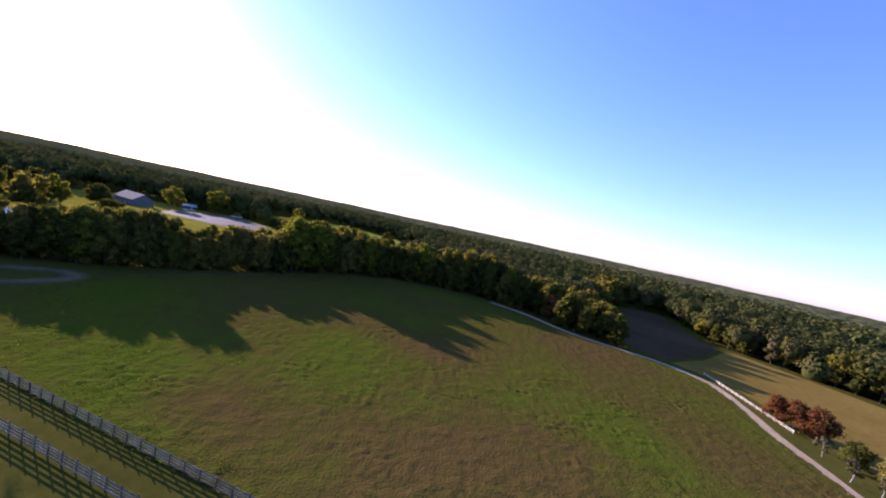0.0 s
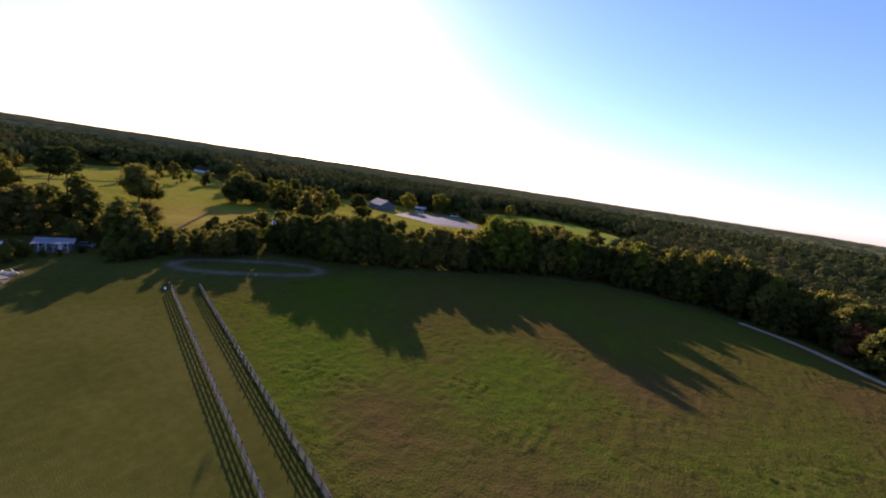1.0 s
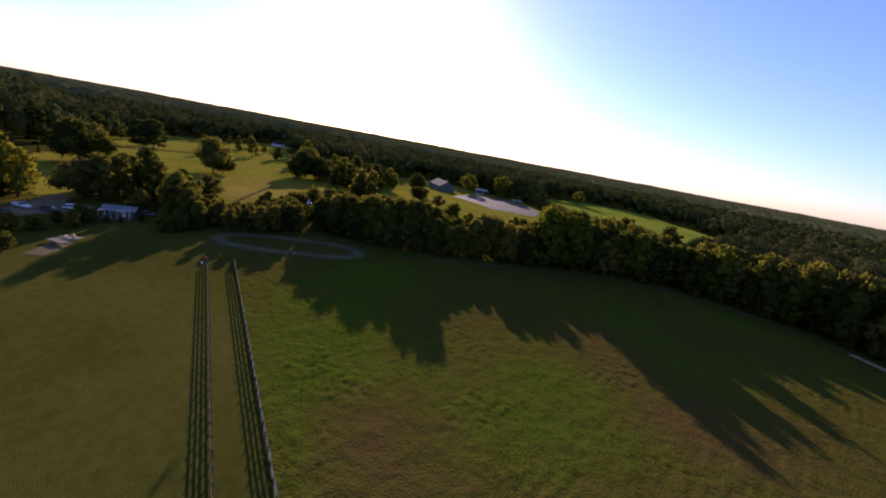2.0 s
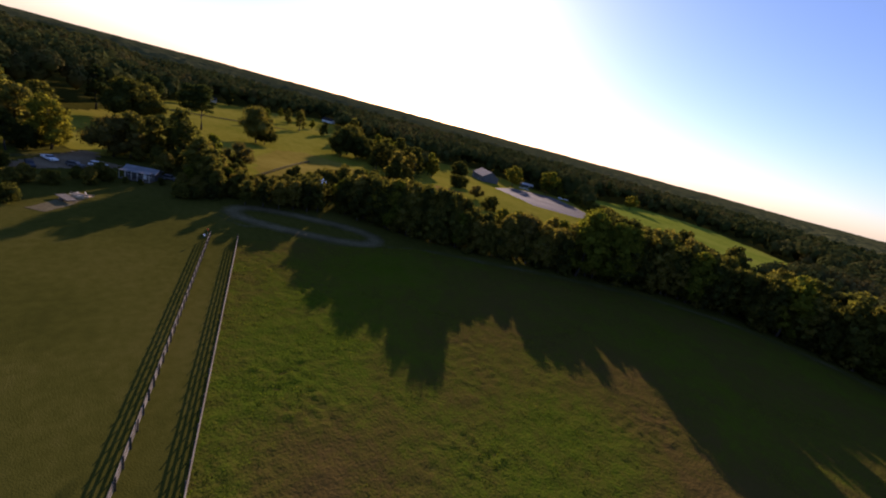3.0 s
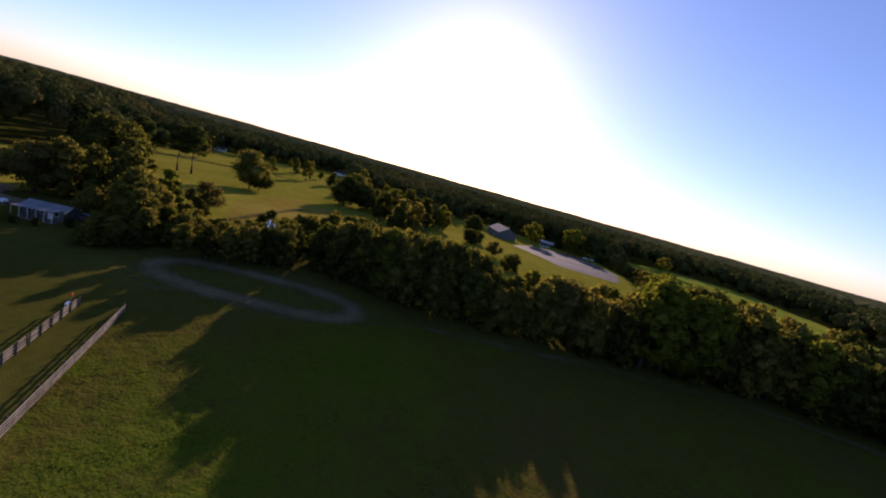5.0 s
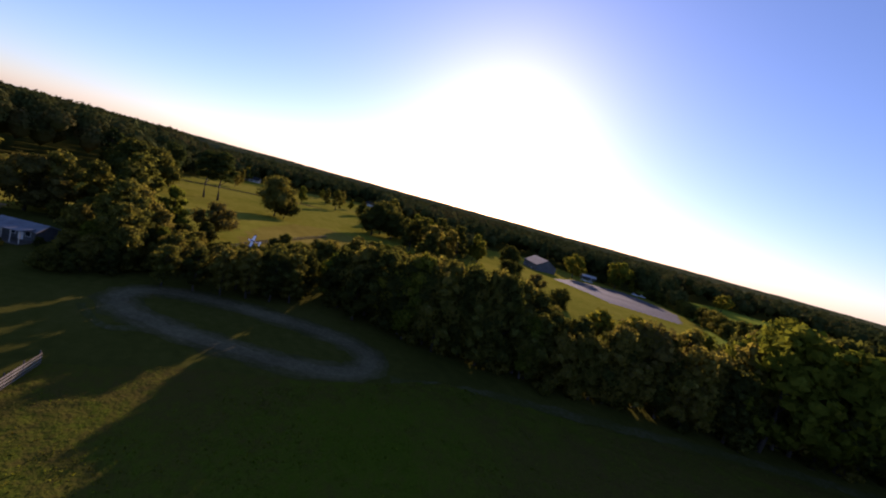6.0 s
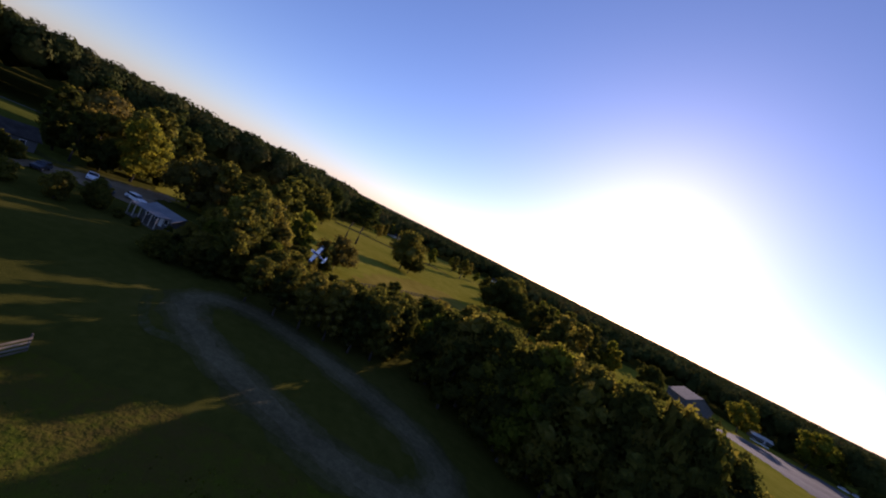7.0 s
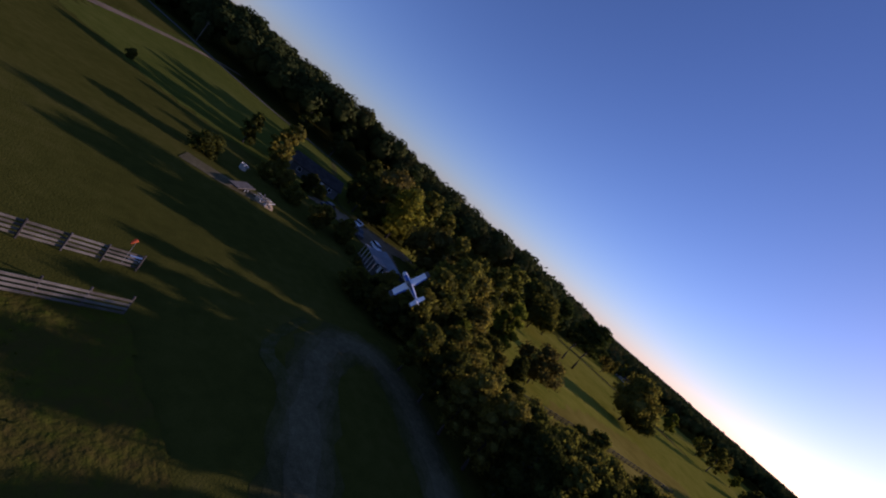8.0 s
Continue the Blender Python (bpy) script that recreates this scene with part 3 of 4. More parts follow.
SHRUB = tree_model("shrub", 77, 5.0, 3.4, 0.0, 12, 700, 0.5, LEAF_OAK, BARK, "dark leafy shrub at the foot of the trees")
BUSH = tree_model("bush", 74, 6.5, 4.8, 0.0, 14, 2000, 0.5, LEAF_OAK, BARK, "round dark bush on mown grass")
RED = tree_model("red_tree", 75, 7.0, 4.0, 0.9, 18, 2600, 0.36, LEAF_RED, PALE_BARK, "small tree with rust-red autumn leaves")
PALE = tree_model("young_tree", 76, 5.0, 2.0, 1.6, 8, 260, 0.4, LEAF_GREY, PALE_BARK, "pale young tree with thin leaves", lean=0.25)
BROWN = tree_model("brown_tree", 79, 10.5, 6.6, 1.6, 20, 3000, 0.5, LEAF_BROWN, BARK, "round brownish tree with thinning leaves")
models = [e[0] for e in EDGE + FINE + MID + TALL] + [PINE, OAK, YELLOW, ROUND, BROWN, BUSH, RED, PALE, SHRUB] + [e[0] for e in HEDGES]


def plant(model, x, y, scale=1.0, turn=None, group="", tall=1.0):
    t = random.uniform(0, 360) if turn is None else turn
    ob = copy_thing(model, pose(x, y, float(height(x, y)), 0, 0, t) @ Matrix.Diagonal((scale, scale, scale * tall, 1)))
    ob.scale = (scale, scale, scale * tall)
    return tagged(ob, group=group)


def near_kind(kind, x, y):
    """The finer-leaved sort of an edge tree round the oval."""
    return FINE[EDGE.index(kind)] if x < -84 and y < 150 else kind


def scatter(x0, x1, y0, y1, cell, seed):
    rng = np.random.default_rng(seed)
    gx, gy = np.meshgrid(np.arange(x0, x1, cell), np.arange(y0, y1, cell))
    gx, gy = gx + rng.uniform(-0.48, 0.48, gx.shape) * cell, gy + rng.uniform(-0.48, 0.48, gy.shape) * cell
    return gx.ravel(), gy.ravel(), rng


# belts of the nearest trees: a stretch of the plan round the oval and along the pasture
BELT = [(-131, 50), (-178, 55), (-160, 76), (-178, 122), (-170, 140), (-136, 132), (-99, 160), (-88, 200), (-60, 236), (10, 242), (60, 226), (86, 205), (78, 164), (60, 178), (34, 208), (5, 217), (-28, 212), (-54, 190), (-74, 161), (-95, 127), (-133, 97), (-140, 74)]
# how tall the belt stands along its way: low behind the oval, tall to the north
TOPS = np.array([(-135, 58, 4.5), (-140, 54, 4.5), (-148, 53, 4.5), (-158, 53, 5), (-170, 54, 8), (-153, 61, 14.5), (-145, 63, 12.5), (-150, 70, 7), (-140, 76, 7.5), (-150, 81, 5), (-152, 93, 6.5), (-146, 103, 9), (-137, 104, 10.5), (-148, 116, 12), (-127, 103, 14.5), (-120, 110, 16.5), (-112, 120, 19), (-104, 127, 19), (-127, 128, 15), (-96, 144, 15.5), (-86, 156, 16), (-79, 165, 15.5), (-70, 176, 25), (-58, 184, 25),
                 (-35, 214, 21), (-10, 226, 22), (12, 224, 23), (45, 212, 18), (70, 185, 15), (-100, 190, 13)], float)


def belt_height(x, y):
    w = 1 / (np.hypot(TOPS[:, 0] - x, TOPS[:, 1] - y) ** 2 + 16) ** 1.5
    return float((w * TOPS[:, 2]).sum() / w.sum())


gx, gy, rng = scatter(-220, 110, 40, 270, 6.7, 5)
ok = wooded(gx, gy) & inside(BELT, gx, gy)
random.seed(11)
belt_trees = 0
for x, y in zip(gx[ok], gy[ok]):
    if abs((x + 106) * 0.602 + (y - 79) * 0.799) < 3.2 and x < -125:      # the gap that lets a streak of sun through
        continue
    model, h, r = near_kind(random.choice([EDGE[0], EDGE[0], EDGE[1], EDGE[2], EDGE[2], EDGE[3], EDGE[5]]), x, y)
    want = belt_height(x, y) * random.choice((0.84, 0.9, 0.95, 1.0, 1.04, 1.1)) * (1 - 0.55 * max(0.0, noise.noise((x * 0.21, y * 0.21, 7.0))) * (x > -122))
    s = min(max(want / h, 0.5), 1.35)
    plant(model, x, y, s, group="trees of the belt round the pasture", tall=want / h / s)
    belt_trees += 1
    if not wooded(x, y, 5.0):
        for k in range(2):
            plant(SHRUB, x + random.uniform(-3.5, 3.5), y + random.uniform(-3.5, 3.5), random.uniform(0.5, 0.95), group="shrubs at the foot of the belt")
# the front row of the belt, close-set
ROW = [(-129.5, 102.5), (-119, 109), (-110, 116), (-97, 129.5), (-86, 145), (-76, 163), (-57, 191), (-30, 214)]
for (ax, ay), (bx, by) in zip(ROW, ROW[1:]):
    k = int(math.hypot(bx - ax, by - ay) / 4.6)
    for i in range(k):
        u = (i + random.uniform(-0.3, 0.3)) / k
        x, y = ax + (bx - ax) * u - random.uniform(0, 2.5), ay + (by - ay) * u + random.uniform(0, 2.5)
        if abs((x + 106) * 0.602 + (y - 79) * 0.799) < 4.5:
            continue
        model, h, r = near_kind(random.choice([EDGE[0], EDGE[2], EDGE[2], EDGE[4], EDGE[3]]), x, y)
        want = belt_height(x, y) * (random.uniform(0.92, 1.06) if x < -95 else random.uniform(0.72, 0.98)) * (1 - 0.6 * max(0.0, noise.noise((x * 0.17, y * 0.17, 3.0))) * (x > -118))
        plant(model, x, y, min(want / h, 1.15), group="trees of the belt round the pasture", tall=max(1.0, want / h / 1.15))
HEDGE = [(-131, 50), (-150, 58), (-176, 54), (-194, 52), (-190, 64), (-156, 80), (-178, 122), (-170, 132), (-133, 97), (-140, 74)]
hx, hy, rng = scatter(-200, -128, 45, 135, 4.6, 15)
for x, y in zip(hx, hy):
    if not inside(HEDGE, x, y) or inside(FIELD, x, y) or (abs((x + 106) * 0.602 + (y - 79) * 0.799) < 3.0 and x < -125):
        continue
    model, h = random.choice(HEDGES)
    want = min(12.0, belt_height(x, y)) * random.uniform(0.7, 1.05) * (0.72 if 76 < y < 104 or x < -162 else 1.0)
    plant(model, x, y, want / h, group="hedge trees between oval and house")
for x, y, h in ((-153, 60.5, 16.5), (-147, 63.5, 14), (-143, 62, 13), (-159, 63, 15), (-133.5, 91, 11), (-136, 87, 10), (-139, 94, 11), (-134.5, 83.5, 9), (-145, 97, 10.5), (-131.5, 89, 10.5), (-137.5, 80, 8.6), (-139.5, 76, 8), (-132.5, 86, 9.6), (-138.5, 90.5, 10.8), (-135.5, 94.8, 11), (-141, 86, 9.5), (-142, 72, 8), (-128.5, 89.5, 11), (-129.5, 85, 10.5), (-130, 80.5, 9.8), (-131, 76, 9), (-132, 71, 8.5), (-129, 93.2, 11), (-66, 183, 25.5), (-80, 167, 15.5), (-57, 192, 24.5), (-112, 125, 18.5), (-86, 156, 16.5), (9, 222, 25), (-107, 123, 19.5), (-115, 116, 18.5)):
    plant(near_kind(EDGE[5], x, y)[0], x, y, h / 20, group="trees of the belt round the pasture")

for x, y, s in ((-70, 168, 1.6), (-62, 181, 1.45), (-64, 176, 1.5), (-113, 113, 0.9), (-139, 109, 0.7), (-44, 203, 1.3), (-18, 216, 1.35)):
    plant(near_kind(EDGE[3], x, y)[0], x, y, s, group="trees of the belt round the pasture")
plant(FINE[3][0], -74, 176, 1.62, group="trees of the belt round the pasture")
plant(FINE[3][0], -90, 152, 1.1, group="trees of the belt round the pasture")

# woods in the middle distance: the single trees that stand at their edges
gx, gy, rng = scatter(-330, 260, -240, 420, 9.6, 6)
ok = wooded(gx, gy) & ~inside(BELT, gx, gy)
near = (np.hypot(gx + 80, gy - 90) < 215) | ((gx < -200) & (gy > -85) & (gy < 60))
edge = ~wooded(gx, gy, 7.0)
sel = ok & near & edge
random.seed(12)
for x, y in zip(gx[sel], gy[sel]):
    if x < -150 and y < (4 if x > -240 else 50):
        model, h, r = random.choice(TALL)
    else:
        model, h, r = random.choice(MID + MID[:3])
    plant(model, x, y, random.uniform(0.8, 1.12), group="trees at the edge of the woods")


def woods(name, gx, gy, rng, leaves, size, lo, hi, label):
    """Countless crowns of the far woods, as loose clumps of leaves on domes."""
    n = len(gx)
    h = rng.uniform(lo, hi, n) + height(gx, gy) + 11.5 * smooth01((-gx - 165) / 60) * smooth01((70 - gy) / 50) + 4.0 * smooth01((-gx - 165) / 60)* smooth01((gy - 60) / 60)
    r = rng.uniform(4.4, 7.6, n)
    c = np.stack([gx, gy, h - r * 1.25], -1)
    corners, tris, ways = round_lobes(c, r * 0.76, 1.0, rng, rough=0.12, squash=1.25)
    d = rng.normal(size=(n, leaves, 3))
    d[..., 2] = np.abs(d[..., 2]) * 0.9
    d /= np.linalg.norm(d, axis=-1)[..., None]
    at = c[:, None] + d * (r[:, None] * rng.uniform(0.75, 1.12, (n, leaves)))[..., None] * np.array((1, 1, 1.25))
    nrm = d + rng.normal(scale=0.3, size=d.shape)
    nrm /= np.linalg.norm(nrm, axis=-1)[..., None]
    t = np.cross(nrm, rng.normal(size=d.shape))
    t /= np.linalg.norm(t, axis=-1)[..., None]
    b = np.cross(nrm, t)
    s = size * rng.uniform(0.6, 1.3, (n, leaves, 1))
    k = np.stack([at + t * s * 0.7, at + (b * 0.6 - t * 0.35) * s, at - (b * 0.6 + t * 0.35) * s], -2)
    tagged(new(name, crown_mesh(name, corners, tris, ways, k.reshape(-1, 3, 3), nrm.reshape(-1, 3), WOODS, WOODS)), label, "woods", kind="stuff")


sel = ok & ~(near & edge)
woods("woodland", gx[sel], gy[sel], rng, 270, 1.45, 11.5, 21.5, "mixed green woodland behind the fields")
gx, gy, rng = scatter(-900, 700, -500, 1100, 12.6, 8)
far = ~((gx > -330) & (gx < 260) & (gy > -240) & (gy < 420)) & wooded(gx, gy) & (np.hypot(gx + 50, gy - 80) < 850)
woods("far_woodland", gx[far], gy[far], rng, 20, 3.6, 12, 22, "mixed green and brown woodland towards the horizon")


def far_canopy():
    """The roof of the woods out to the horizon."""
    rng = np.random.default_rng(9)
    rings = np.geomspace(780, 4600, 96)
    ang = np.linspace(0, 2 * math.pi, 620, endpoint=False)
    rr, aa = np.meshgrid(rings, ang, indexing="ij")
    rr = rr * (1 + rng.uniform(-0.004, 0.004, rr.shape))
    x, y = -50 + rr * np.cos(aa), 80 + rr * np.sin(aa)
    z = 13.5 + rng.uniform(-2.5, 4.0, rr.shape) + 3 * np.sin(x / 170) * np.cos(y / 210) - 4.0 * (x < -165)
    z[0] = -4
    idx = np.arange(rr.size).reshape(rr.shape)
    nxt = np.roll(idx, -1, axis=1)
    f = np.stack([idx[:-1], idx[1:], nxt[1:], nxt[:-1]], -1).reshape(-1, 4)
    me = bpy.data.meshes.new("far_canopy")
    me.from_pydata(np.stack([x, y, z], -1).reshape(-1, 3).tolist(), [], f.tolist())
    me.materials.append(CANOPY)
    me.update()
    tagged(new("far_canopy", me), "endless hazy green woodland on the horizon", "woods", kind="stuff")


far_canopy()

# the woods to the east: tall edge west of the shade-coloured strip, mixed crowns beyond the tan field
edge_random = random.Random(31)
for line, scales, rows in ((((70, 186), (77, 172), (83, 214), (108, 282), (148, 334)), (1.0, 1.3), 2), (((184, 320), (174, 285), (161, 232), (170, 216), (183, 196), (197, 165), (238, 101), (262, 40)), (0.7, 1.05), 3)):
    for (ax, ay), (bx, by) in zip(line, line[1:]):
        k = max(1, int(math.hypot(bx - ax, by - ay) / 8))
        nx, ny = (by - ay) / math.hypot(bx - ax, by - ay), -(bx - ax) / math.hypot(bx - ax, by - ay)
        for i in range(k):
            for row in range(rows):
                u = (i + edge_random.uniform(0, 1)) / k
                off = row * 7 + edge_random.uniform(-2, 2)
                if scales[1] > 1.2:
                    x, y = ax + (bx - ax) * u - abs(nx) * off, ay + (by - ay) * u + abs(ny) * off
                else:
                    x, y = ax + (bx - ax) * u + abs(nx) * off, ay + (by - ay) * u + abs(ny) * off * (1 if by < ay else -1)
                plant(edge_random.choice(MID[:3] if scales[1] > 1.2 else MID)[0], x, y, edge_random.uniform(*scales) * (0.78 if scales[1] > 1.2 and y < 225 else 1.0), group="trees at the edge of the woods")
plant(RED, 54, 193, 1.8)
plant(RED, 60, 186, 1.3)

# single trees
for x, y, s in ((-308, 73, 1.15), (-306, 80, 1.2), (-322, 55, 1.1), (-209, 53, 0.62), (-216, 57, 0.56), (-204, 57, 0.5)):
    plant(PINE, x, y, s)
plant(OAK, -288, 109, 1.22)
plant(OAK, -285, 114, 0.75)
plant(OAK, -291, 43, 1.25)
plant(OAK, -300, 50, 1.15)
plant(BROWN, -184, 79, 1.0)
plant(BROWN, -179.5, 38.5, 1.3)
plant(BROWN, -199, 0, 1.75)
plant(BROWN, -87, 154, 1.55)
plant(YELLOW, -180, 23, 1.08)
plant(EDGE[1][0], -190, 14, 1.05)
plant(BUSH, -150, 200, 1.25)
plant(ROUND, -261, 341, 1.6)
plant(ROUND, -238, 367, 1.8)
plant(ROUND, -229, 380, 1.1)
plant(ROUND, -205, 480, 1.3)
for x, y, s in ((-181, 43, 0.95), (-187, 49, 0.9), (-190, 56, 0.7), (-160, 62, 0.6), (-196, 60, 0.65)):
    plant(EDGE[1][0], x, y, s)
for x, y, s in ((-162, 52, 0.6), (-173, 77, 0.5), (-140, 22, 0.4), (-142, 34, 0.42), (-122, -16, 0.2), (-168, 53, 0.5), (-137, 20, 0.35), (-152, 15, 0.4), (-175, 51, 0.55), (-194, 40, 0.45), (-147, 31, 0.3), (-146.5, 38, 0.33), (-148, 36, 0.42), (-176, 18, 0.62), (-187, 20, 0.7), (-183, 15, 0.65), (-192, 24, 0.6), (-186, 40, 0.6), (-190, 47, 0.6), (-196, 52, 0.6), (-176, 45, 0.4)):
    plant(EDGE[4][0], x, y, s * 1.4)
yard_random = random.Random(5)
for k in range(16):
    plant(MID[k % 4][0], yard_random.uniform(-520, -395), yard_random.uniform(60, 215), yard_random.uniform(0.6, 1.05))
for x, y, s in ((-288, 170, 1.15), (-299, 180, 1.25), (-284, 182, 1.0)):
    plant(OAK, x, y, s)
for x, y, s in ((-293, 210, 0.8), (-281, 198, 0.6), (-284, 212, 0.75), (-272, 207, 0.7), (-263, 218, 0.8), (-255, 231, 0.85), (-243, 226, 0.7), (-225, 190, 0.4), (-315, 214, 0.9), (-330, 225, 0.9), (-352, 214, 0.9), (-310, 236, 1.0), (-389, 223, 1.0), (-282, 236, 0.8)):
    plant(MID[int(abs(x)) % 4][0], x, y, s * 1.3, group="trees in the far pasture")
COPSE = [(-214, 184), (-258, 226), (-300, 250), (-334, 242), (-330, 206), (-306, 196), (-272, 184), (-236, 170)]
cx, cy, rng = scatter(-340, -205, 165, 255, 11.0, 41)
copse_random = random.Random(42)
for x, y in zip(cx, cy):
    if inside(COPSE, x, y) and copse_random.random() < 0.72:
        plant(copse_random.choice(MID[:4])[0], x, y, copse_random.uniform(0.65, 1.15), group="trees in the far pasture")
plant(OAK, -264, 270, 0.8)
plant(OAK, -270, 279, 0.7)
plant(BROWN, -176, 212, 0.75)
plant(BUSH, -208, 222, 1.35)
plant(BUSH, -214, 232, 1.2)
for x, y, s in ((-148, 5, 0.6), (-143, 13, 0.5), (-176, 7, 0.8), (-183, 1, 0.95), (-172, 14, 0.65), (-141, 2, 0.5), (-188, 8, 1.0), (-206, 10, 1.1), (-212, -4, 1.2), (-220, 4, 1.15), (-228, -6, 1.2), (-214, 18, 1.0)):
    plant(MID[int(abs(x)) % 3][0], x, y, s)
for x, y, s in ((-212, 375, 1.1), (-206, 369, 1.2), (-196, 361, 1.25), (-184, 352, 1.3), (-172, 342, 1.35), (-164, 337, 1.2), (-153, 328, 1.5), (-145, 321, 1.6), (-137, 314, 1.5), (-131, 306, 1.2)):
    plant(BUSH, x, y, s)
for x, y, s in ((-146.5, 41.5, 0.4), (-145.8, 45, 0.35), (-147.5, 50, 0.45), (-151, 55.5, 0.5)):
    plant(SHRUB, x, y, s, group="shrubs round the low house")
plant(MID[3][0], -95, 330, 0.8)
plant(MID[2][0], -104, 372, 0.7)
for x, y, s in ((102, 115, 1.1), (104, 111, 1.2), (106, 106.5, 1.25)):
    plant(RED, x, y, s)
for x, y, s in ((98, 96, 1.0), (94, 85, 1.1), (97, 81, 0.9)):
    plant(PALE, x, y, s)
for x, y, s in ((-124, 21.5, 0.62), (-156, 15.6, 0.5), (-140, 26.5, 0.55)):
    plant(BUSH, x, y, s)
plant(BUSH, 106, 96, 0.8)
plant(BUSH, 107, 88, 0.9)
plant(BUSH, 109, 82, 0.8)
for m in models:
    for o in list(m.children_recursive) + [m]:
        bpy.data.objects.remove(o)

# ---- fences ----
def board_mesh(length, h, t):
    bm = bmesh.new()
    box(bm, 0, -t / 2, -h / 2, length, t / 2, h / 2, 0.012)
    me = bpy.data.meshes.new("rail")
    bm.to_mesh(me)
    bm.free()
    return me


def fence(name, a, b, spacing, heights, label, rail_mat, post_mat, side=1, rail_h=0.2, post_r=0.085, seed=1):
    """A post-and-board fence: each post and each board a piece of its own."""
    rng = random.Random(seed)
    d = Vector((b[0] - a[0], b[1] - a[1], 0))
    n = max(1, round(d.length / spacing))
    step = d.length / n
    ang = math.degrees(math.atan2(d.y, d.x))
    ob = thing(name, pose(a[0], a[1], 0, 0, 0, ang), label, "fence")
    rail = board_mesh(step + 0.05, rail_h, 0.04)
    rail.materials.append(rail_mat)
    top = heights[-1] + 0.30
    bm = bmesh.new()
    tube(bm, [(0, 0, -0.3), (0, 0, top - 0.03), (0, 0, top)], [post_r, post_r * 0.96, post_r * 0.7], 7)
    post = bpy.data.meshes.new("post")
    bm.to_mesh(post)
    bm.free()
    post.materials.append(post_mat)
    for i in range(n + 1):
        x = i * step
        wx, wy = a[0] + d.x * i / n, a[1] + d.y * i / n
        z0 = float(height(wx, wy))
        p = new("post", post)
        p.parent = ob
        p.matrix_basis = pose(x, 0, z0 + rng.uniform(-0.03, 0.03), rng.uniform(-2, 2), rng.uniform(-2, 2), rng.uniform(0, 360))
        if i < n:
            z1 = float(height(a[0] + d.x * (i + 1) / n, a[1] + d.y * (i + 1) / n))
            for h in heights:
                q = new("rail", rail)
                q.parent = ob
                q.matrix_basis = pose(x - 0.02, side * (post_r + 0.022), z0 + h + rng.uniform(-0.015, 0.015), rng.uniform(-2, 2), -math.degrees(math.atan2(z1 - z0, step)) + rng.uniform(-0.4, 0.4), 0)
    return ob


fence("pasture_fence", F1A, F1B, 2.44, (0.28, 0.66, 1.04, 1.42), "weathered four-board fence with dark posts", RAIL, POST, side=-1, seed=1)
fence("pasture_fence", F2A, F2B, 2.44, (0.28, 0.66, 1.04, 1.42), "weathered four-board fence beside rough pasture", RAIL, POST, side=1, seed=2)
fence("white_fence", (104.5, 152), (101.5, 108), 2.44, (0.35, 0.75), "low weathered white board fence along the gravel road", FENCE_WHITE, FENCE_WHITE, rail_h=0.13, seed=3)
fence("yard_fence", (-164, 79), (-196, 101), 2.44, (0.4, 0.8, 1.2), "dark rail fence across the pasture", POST, POST, seed=4)
fence("yard_fence", (-196, 101), (-232, 126), 2.44, (0.4, 0.8, 1.2), "dark rail fence across the pasture", POST, POST, seed=5)

fence("yard_fence", (-390, 150), (-384, 108), 3.0, (0.5, 1.0), "dark rail fence across the far pasture", POST, POST, seed=6)
fence("yard_fence", (-384, 108), (-374, 58), 3.0, (0.5, 1.0), "dark rail fence across the far pasture", POST, POST, seed=7)

# ---- the windsock and the table at the fence's end ----
sock = thing("windsock", pose(-103.4, 56.75, 0), "orange windsock on a thin pole at the fence", "windsock")
part("pole", tube(bmesh.new(), [(0, 0, -0.2), (0, 0, 1.2), (0, 0, 2.45)], [0.03, 0.026, 0.022], 8), STEEL, sock)
part("sleeve", tube(bmesh.new(), [(0, 0, 2.44), (0.12, 0.03, 2.38), (0.26, 0.06, 2.24), (0.36, 0.07, 2.08)], [0.16, 0.15, 0.12, 0.08], 12), SOCK, sock, "orange cloth sleeve")
bench = thing("bench", pose(-104.4, 56.3, 0, 0, 0, 165.6) @ Matrix.Scale(0.6, 4), "small white wooden bench beside the fence", "bench")
part("top", box(bmesh.new(), -0.75, -0.3, 0.80, 0.75, 0.3, 0.85, 0.01), WHITE, bench)
part("shelf", box(bmesh.new(), -0.7, -0.26, 0.40, 0.7, 0.26, 0.43, 0.008), WHITE, bench)
for x in (-0.66, 0.66):
    for y in (-0.24, 0.24):
        part("leg", box(bmesh.new(), x - 0.04, y - 0.04, 0, x + 0.04, y + 0.04, 0.80, 0.006), WHITE, bench)

# ---- the model aeroplane ----
def lofted(bm, sections, sides=14):
    """A hull along y through rounded sections of (y, z of the middle, half width, half height)."""
    rings = []
    for y, z, w, h in sections:
        ring = []
        for s in range(sides):
            a = 2 * math.pi * s / sides
            ca, sa = math.cos(a), math.sin(a)
            ring.append(bm.verts.new((w * math.copysign(abs(ca) ** 0.7, ca), y, z + h * math.copysign(abs(sa) ** 0.7, sa))))
        rings.append(ring)
    for a, b in zip(rings, rings[1:]):
        for s in range(sides):
            bm.faces.new((a[s], b[s], b[(s + 1) % sides], a[(s + 1) % sides]))
    bm.faces.new(rings[0])
    bm.faces.new(rings[-1][::-1])
    bmesh.ops.recalc_face_normals(bm, faces=bm.faces)
    return bm


